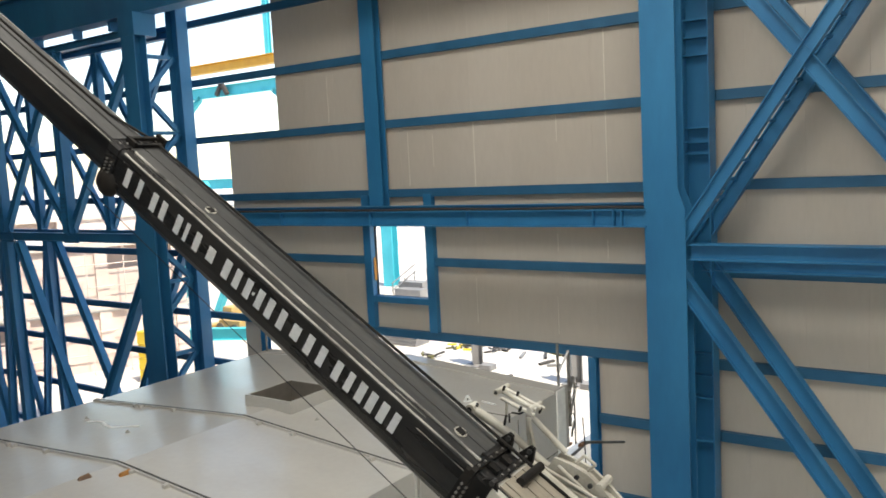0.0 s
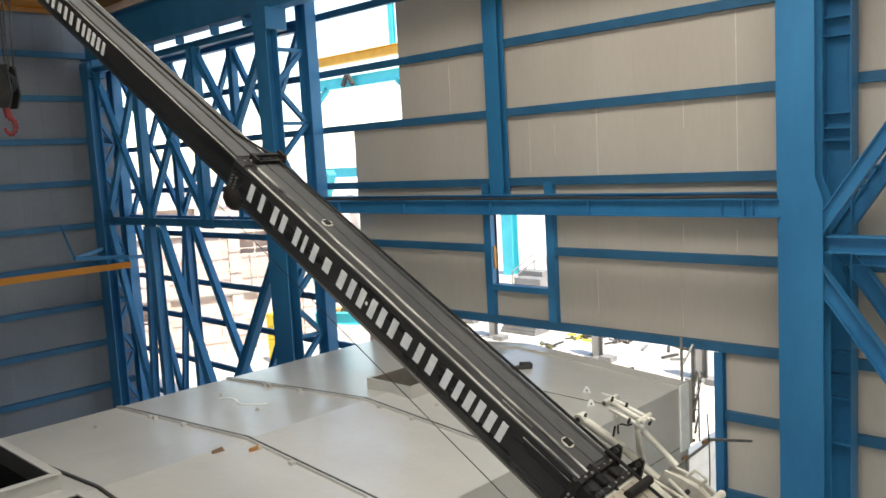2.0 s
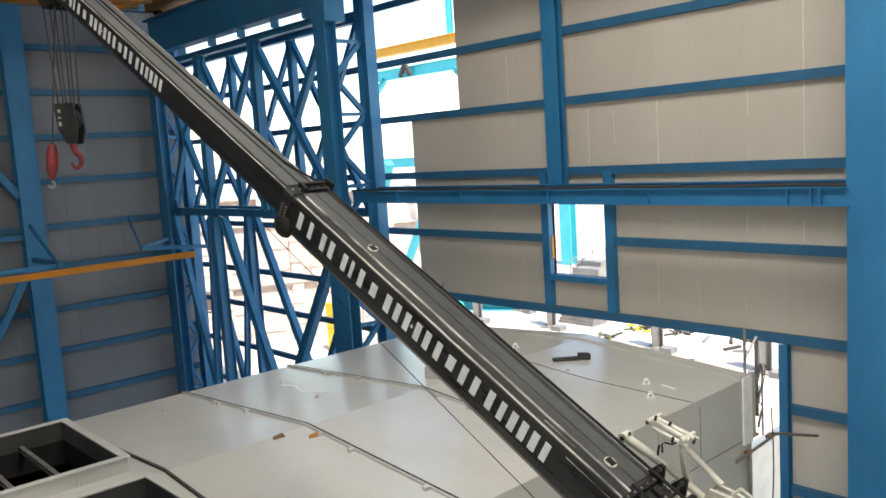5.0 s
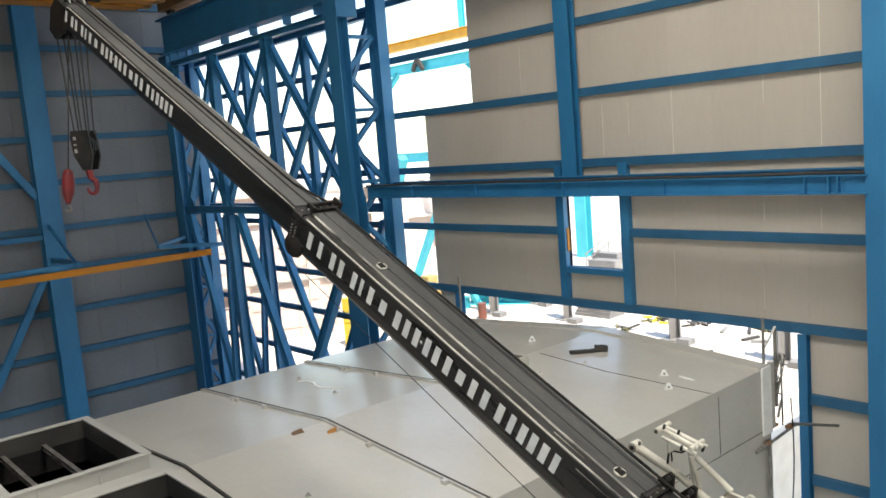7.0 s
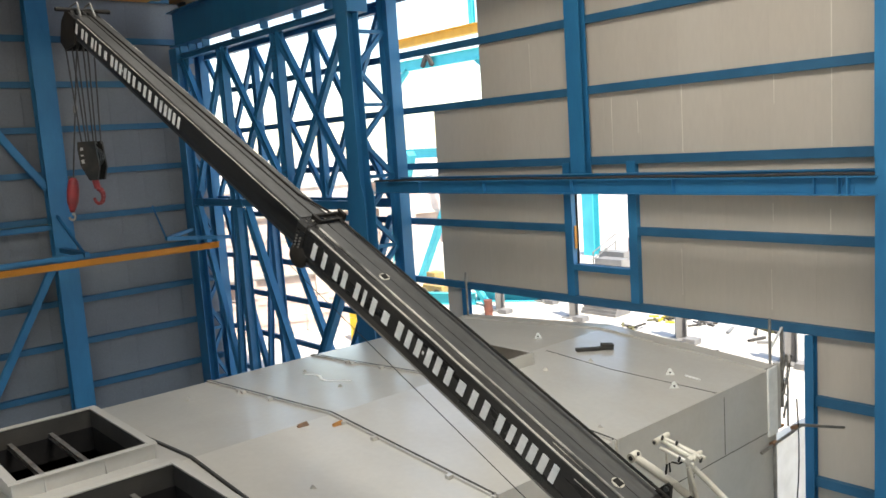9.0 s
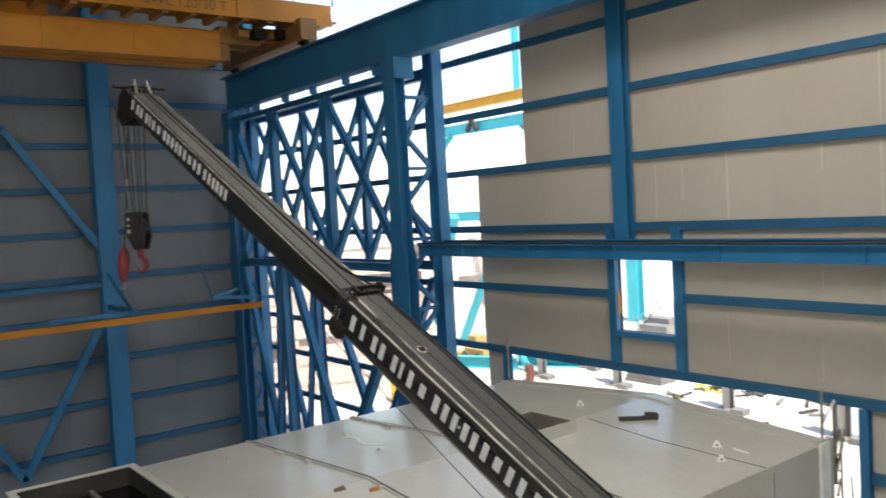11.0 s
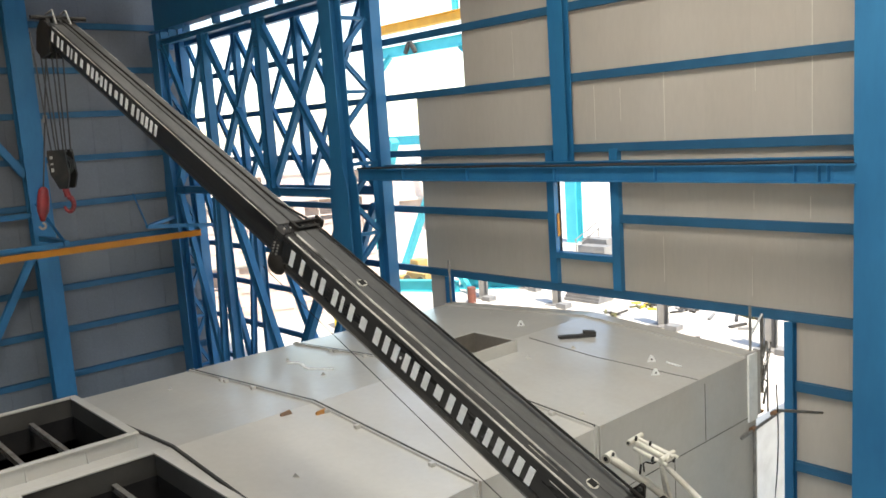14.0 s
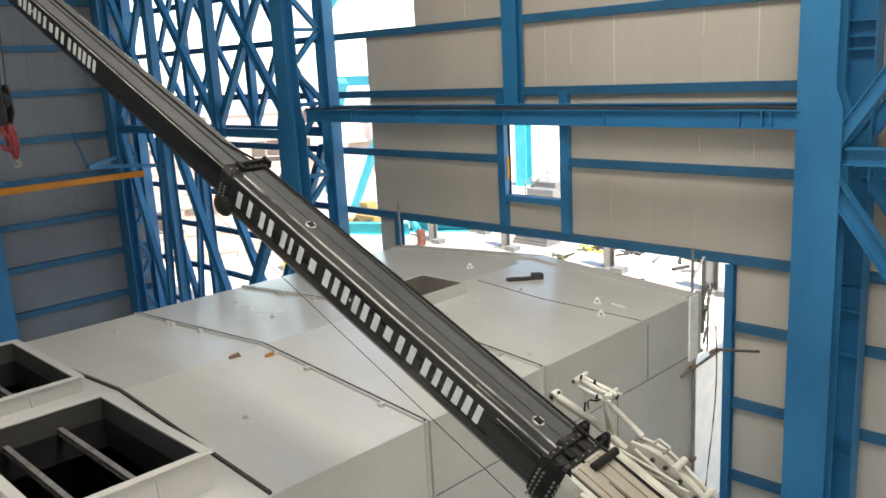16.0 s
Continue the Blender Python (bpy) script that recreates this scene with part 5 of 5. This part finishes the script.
# ---- hooks: the origin is the boom's head, the ropes hang from it ----
hook_block = tagged(empty("hook_block"), "black crane hook block with a red hook on wire ropes", "hook block")
for k in range(6):
    x = -0.13 + 0.052 * k
    b = bmesh.new()
    tube(b, (x * 1.6, 0.03 * (k % 2), 0.28), (x, 0.03 * (k % 2), -1.42), 0.011, 6)
    part("wire_rope", b, ROPE, hook_block)


def cheek(y0, y1, mat, label):
    b = bmesh.new()
    out = [(-0.12, -1.38), (0.12, -1.38), (0.13, -1.5), (0.15, -1.75), (0.1, -1.93), (-0.01, -1.93), (-0.11, -1.72), (-0.13, -1.5)]
    loft(b, [[(x, yy, z) for x, z in out] for yy in (y0, y1)])
    part("cheek_plate", b, mat, hook_block, label)


cheek(-0.17, -0.12, BLACK, "black cheek plate with pale marks")
cheek(0.08, 0.13, BLACK, "black cheek plate")
for z0, z1 in ((-1.46, -1.52), (-1.56, -1.6), (-1.63, -1.7)):
    b = bmesh.new()
    box(b, -0.09, -0.05, -0.175, -0.171, z1 + 0.015, z0)
    part("marking_bar", b, STEEL, hook_block, "pale marking bar")
for k in range(3):
    b = bmesh.new()
    tube(b, (0.0, -0.1 + 0.06 * k, -1.6), (0.0, -0.06 + 0.06 * k, -1.6), 0.15, 16)
    part("sheave", b, BLACK, hook_block)
b = bmesh.new()
tube(b, (0.0, -0.02, -1.9), (0.03, -0.02, -2.05), 0.045, 10)
pts = [(0.03 + 0.07 * math.cos(a), -0.02, -2.16 + 0.11 * math.sin(a)) for a in [math.pi / 2 - 0.5 * i for i in range(10)]]
for i, (p, q) in enumerate(zip(pts, pts[1:])):
    tube(b, p, q, 0.04 - 0.0025 * i, 10)
part("hook", b, RED, hook_block, "red forged hook")

aux_hook = tagged(empty("auxiliary_hook"), "red ball weight with a small hook on a single rope", "crane hook")
b = bmesh.new()
tube(b, (0, 0, 0.5), (0, 0, -1.8), 0.011, 6)
part("wire_rope", b, ROPE, aux_hook)
b = bmesh.new()
prof = [(-1.78, 0.03), (-1.82, 0.065), (-1.95, 0.085), (-2.13, 0.08), (-2.22, 0.05), (-2.28, 0.03)]
loft(b, [[(r * math.cos(2 * math.pi * i / 14), r * math.sin(2 * math.pi * i / 14), z) for i in range(14)][::-1] for z, r in prof])
part("weight", b, RED, aux_hook, smooth=True)
b = bmesh.new()
pts = [(0.045 * math.cos(a), 0, -2.35 + 0.045 * math.sin(a)) for a in [math.pi / 2 - 0.5 * i for i in range(10)]]
for p, q in zip(pts, pts[1:]):
    tube(b, p, q, 0.018, 8)
part("hook", b, STEEL, aux_hook)
b = bmesh.new()
tube(b, (0, 0, -0.75), (0, 0, -0.85), 0.03, 8)
part("rope_clamp", b, STEEL, aux_hook)

# ---- the mobile crane that carries the boom ----
carrier = tagged(empty("mobile_crane", 4.9, -5.0, 0.02), "cream mobile crane carrier with a turret and four axles", "mobile crane")


def carrier_part(name, x0, x1, y0, y1, z0, z1, mat):
    b = bmesh.new()
    box(b, x0 - 4.9, x1 - 4.9, y0 + 5.0, y1 + 5.0, z0, z1)
    bmesh.ops.bevel(b, geom=b.edges[:], offset=0.05, segments=1, affect="EDGES")
    part(name, b, mat, carrier)


carrier_part("chassis", 3.7, 6.2, -12.0, 1.5, 0.75, 1.45, CREAM)
carrier_part("turret", 3.9, 6.0, -6.2, -2.2, 1.5, 2.55, CREAM)
carrier_part("boom_cheek", 4.2, 4.35, -4.2, -2.6, 2.5, 3.75, CREAM)
carrier_part("boom_cheek", 5.35, 5.5, -4.2, -2.6, 2.5, 3.75, CREAM)
carrier_part("counterweight", 3.7, 6.2, -7.4, -6.2, 1.5, 2.7, CREAM)
carrier_part("driver_cab", 3.8, 6.1, 0.2, 1.6, 1.45, 2.6, CREAM)
for y in (-10.8, -9.2, -1.2, 0.4):
    for x in (3.65, 5.85):
        b = bmesh.new()
        tube(b, (x - 4.9, y + 5.0, 0.62), (x + 0.4 - 4.9, y + 5.0, 0.62), 0.62, 20)
        part("wheel", b, TYRE, carrier)

# ---- painted guard tube beside the eye ----
END, AXIS = Vector((0.036, 0.342, EYE - 0.037)), Vector((-0.775, 0.61, -0.05)).normalized()
guard = tagged(empty("guard_rail", -1.9, 1.87, 0.02), "worn red and white scaffold guard tube on an upright", "guard rail")
b = bmesh.new()
n, s, u = axes_of((0, 0, 0), AXIS)
o = Vector((-1.9, 1.87, 0.02))
rings = []
for d, r in ((2.5, 0.02415), (0.0015, 0.02415), (0.0, 0.0235), (0.0, 0.0205)):
    rings.append([END + AXIS * d - o + (s * math.cos(2 * math.pi * i / 40) + u * math.sin(2 * math.pi * i / 40)) * r for i in range(40)])
loft(b, rings, caps=False)
part("tube", b, WORN, guard, smooth=False)
b = bmesh.new()
loft(b, [[END + AXIS * d - o + (s * math.cos(2 * math.pi * i / 40) + u * math.sin(2 * math.pi * i / 40)) * 0.0204 for i in range(40)] for d in (0.001, 2.5)], caps=False)
part("bore", b, BORE, guard, "dark steel inside of the tube")
foot = END + AXIS * 2.46
b = bmesh.new()
tube(b, Vector((foot.x, foot.y + 0.05, 0.02)) - o, Vector((foot.x, foot.y + 0.05, EYE + 0.2)) - o, 0.024, 14)
part("upright", b, STEEL, guard)
b = bmesh.new()
box(b, foot.x - 0.05 - o.x, foot.x + 0.05 - o.x, foot.y - 0.03 - o.y, foot.y + 0.08 - o.y, foot.z - 0.05 - o.z, foot.z + 0.05 - o.z)
part("coupler", b, RUST, guard)

# ---- motion ----


SWING = [(0.0, -0.26), (3.5, -0.25), (7.0, -0.26), (8.0, -0.27), (10.5, -0.3), (10.8, -0.28), (11.2, -0.1), (11.5, 0.02), (12.0, 0.05), (12.5, 0.0), (13.0, -0.13), (13.5, -0.27), (14.0, -0.29), (14.5, -0.18), (15.0, -0.02), (15.5, 0.1), (16.0, 0.14)]


DRIFT = [(0.0, 0.13), (3.5, 0.13), (7.0, 0.17), (8.0, 0.16), (10.7, 0.1), (12.5, 0.0), (15.0, 0.07), (16.0, 0.07)]


def head_place(t, ahead):
    """Where the ropes leave the boom's head, with the slow sideways drift of the load."""
    ts, ls = [a for a, _ in LUFF], [b for _, b in LUFF]
    d = float(np.interp(t, [a for a, _ in DRIFT], [b for _, b in DRIFT]))
    return pose(*PIVOT, 0, -float(np.interp(t, ts, ls)), HEADING) @ Vector((17.5 + ahead, -0.07, -0.62)) + Vector((0.75, -0.66, 0.0)) * d


def motions():
    walk(crane_boom, [(t, pose(*PIVOT, 0, -a, HEADING)) for t, a in LUFF])
    walk(hook_block, [(t, pose(*(head_place(t, 0.0) - Vector((0, 0, 0.08))), 0, 0, -41)) for t, _ in LUFF])
    walk(aux_hook, [(t, pose(*(head_place(t, 0.12) - Vector((0, 0, 0.27))), 0, math.degrees(math.asin(-d / 1.9)), -41)) for t, d in SWING])


motions()
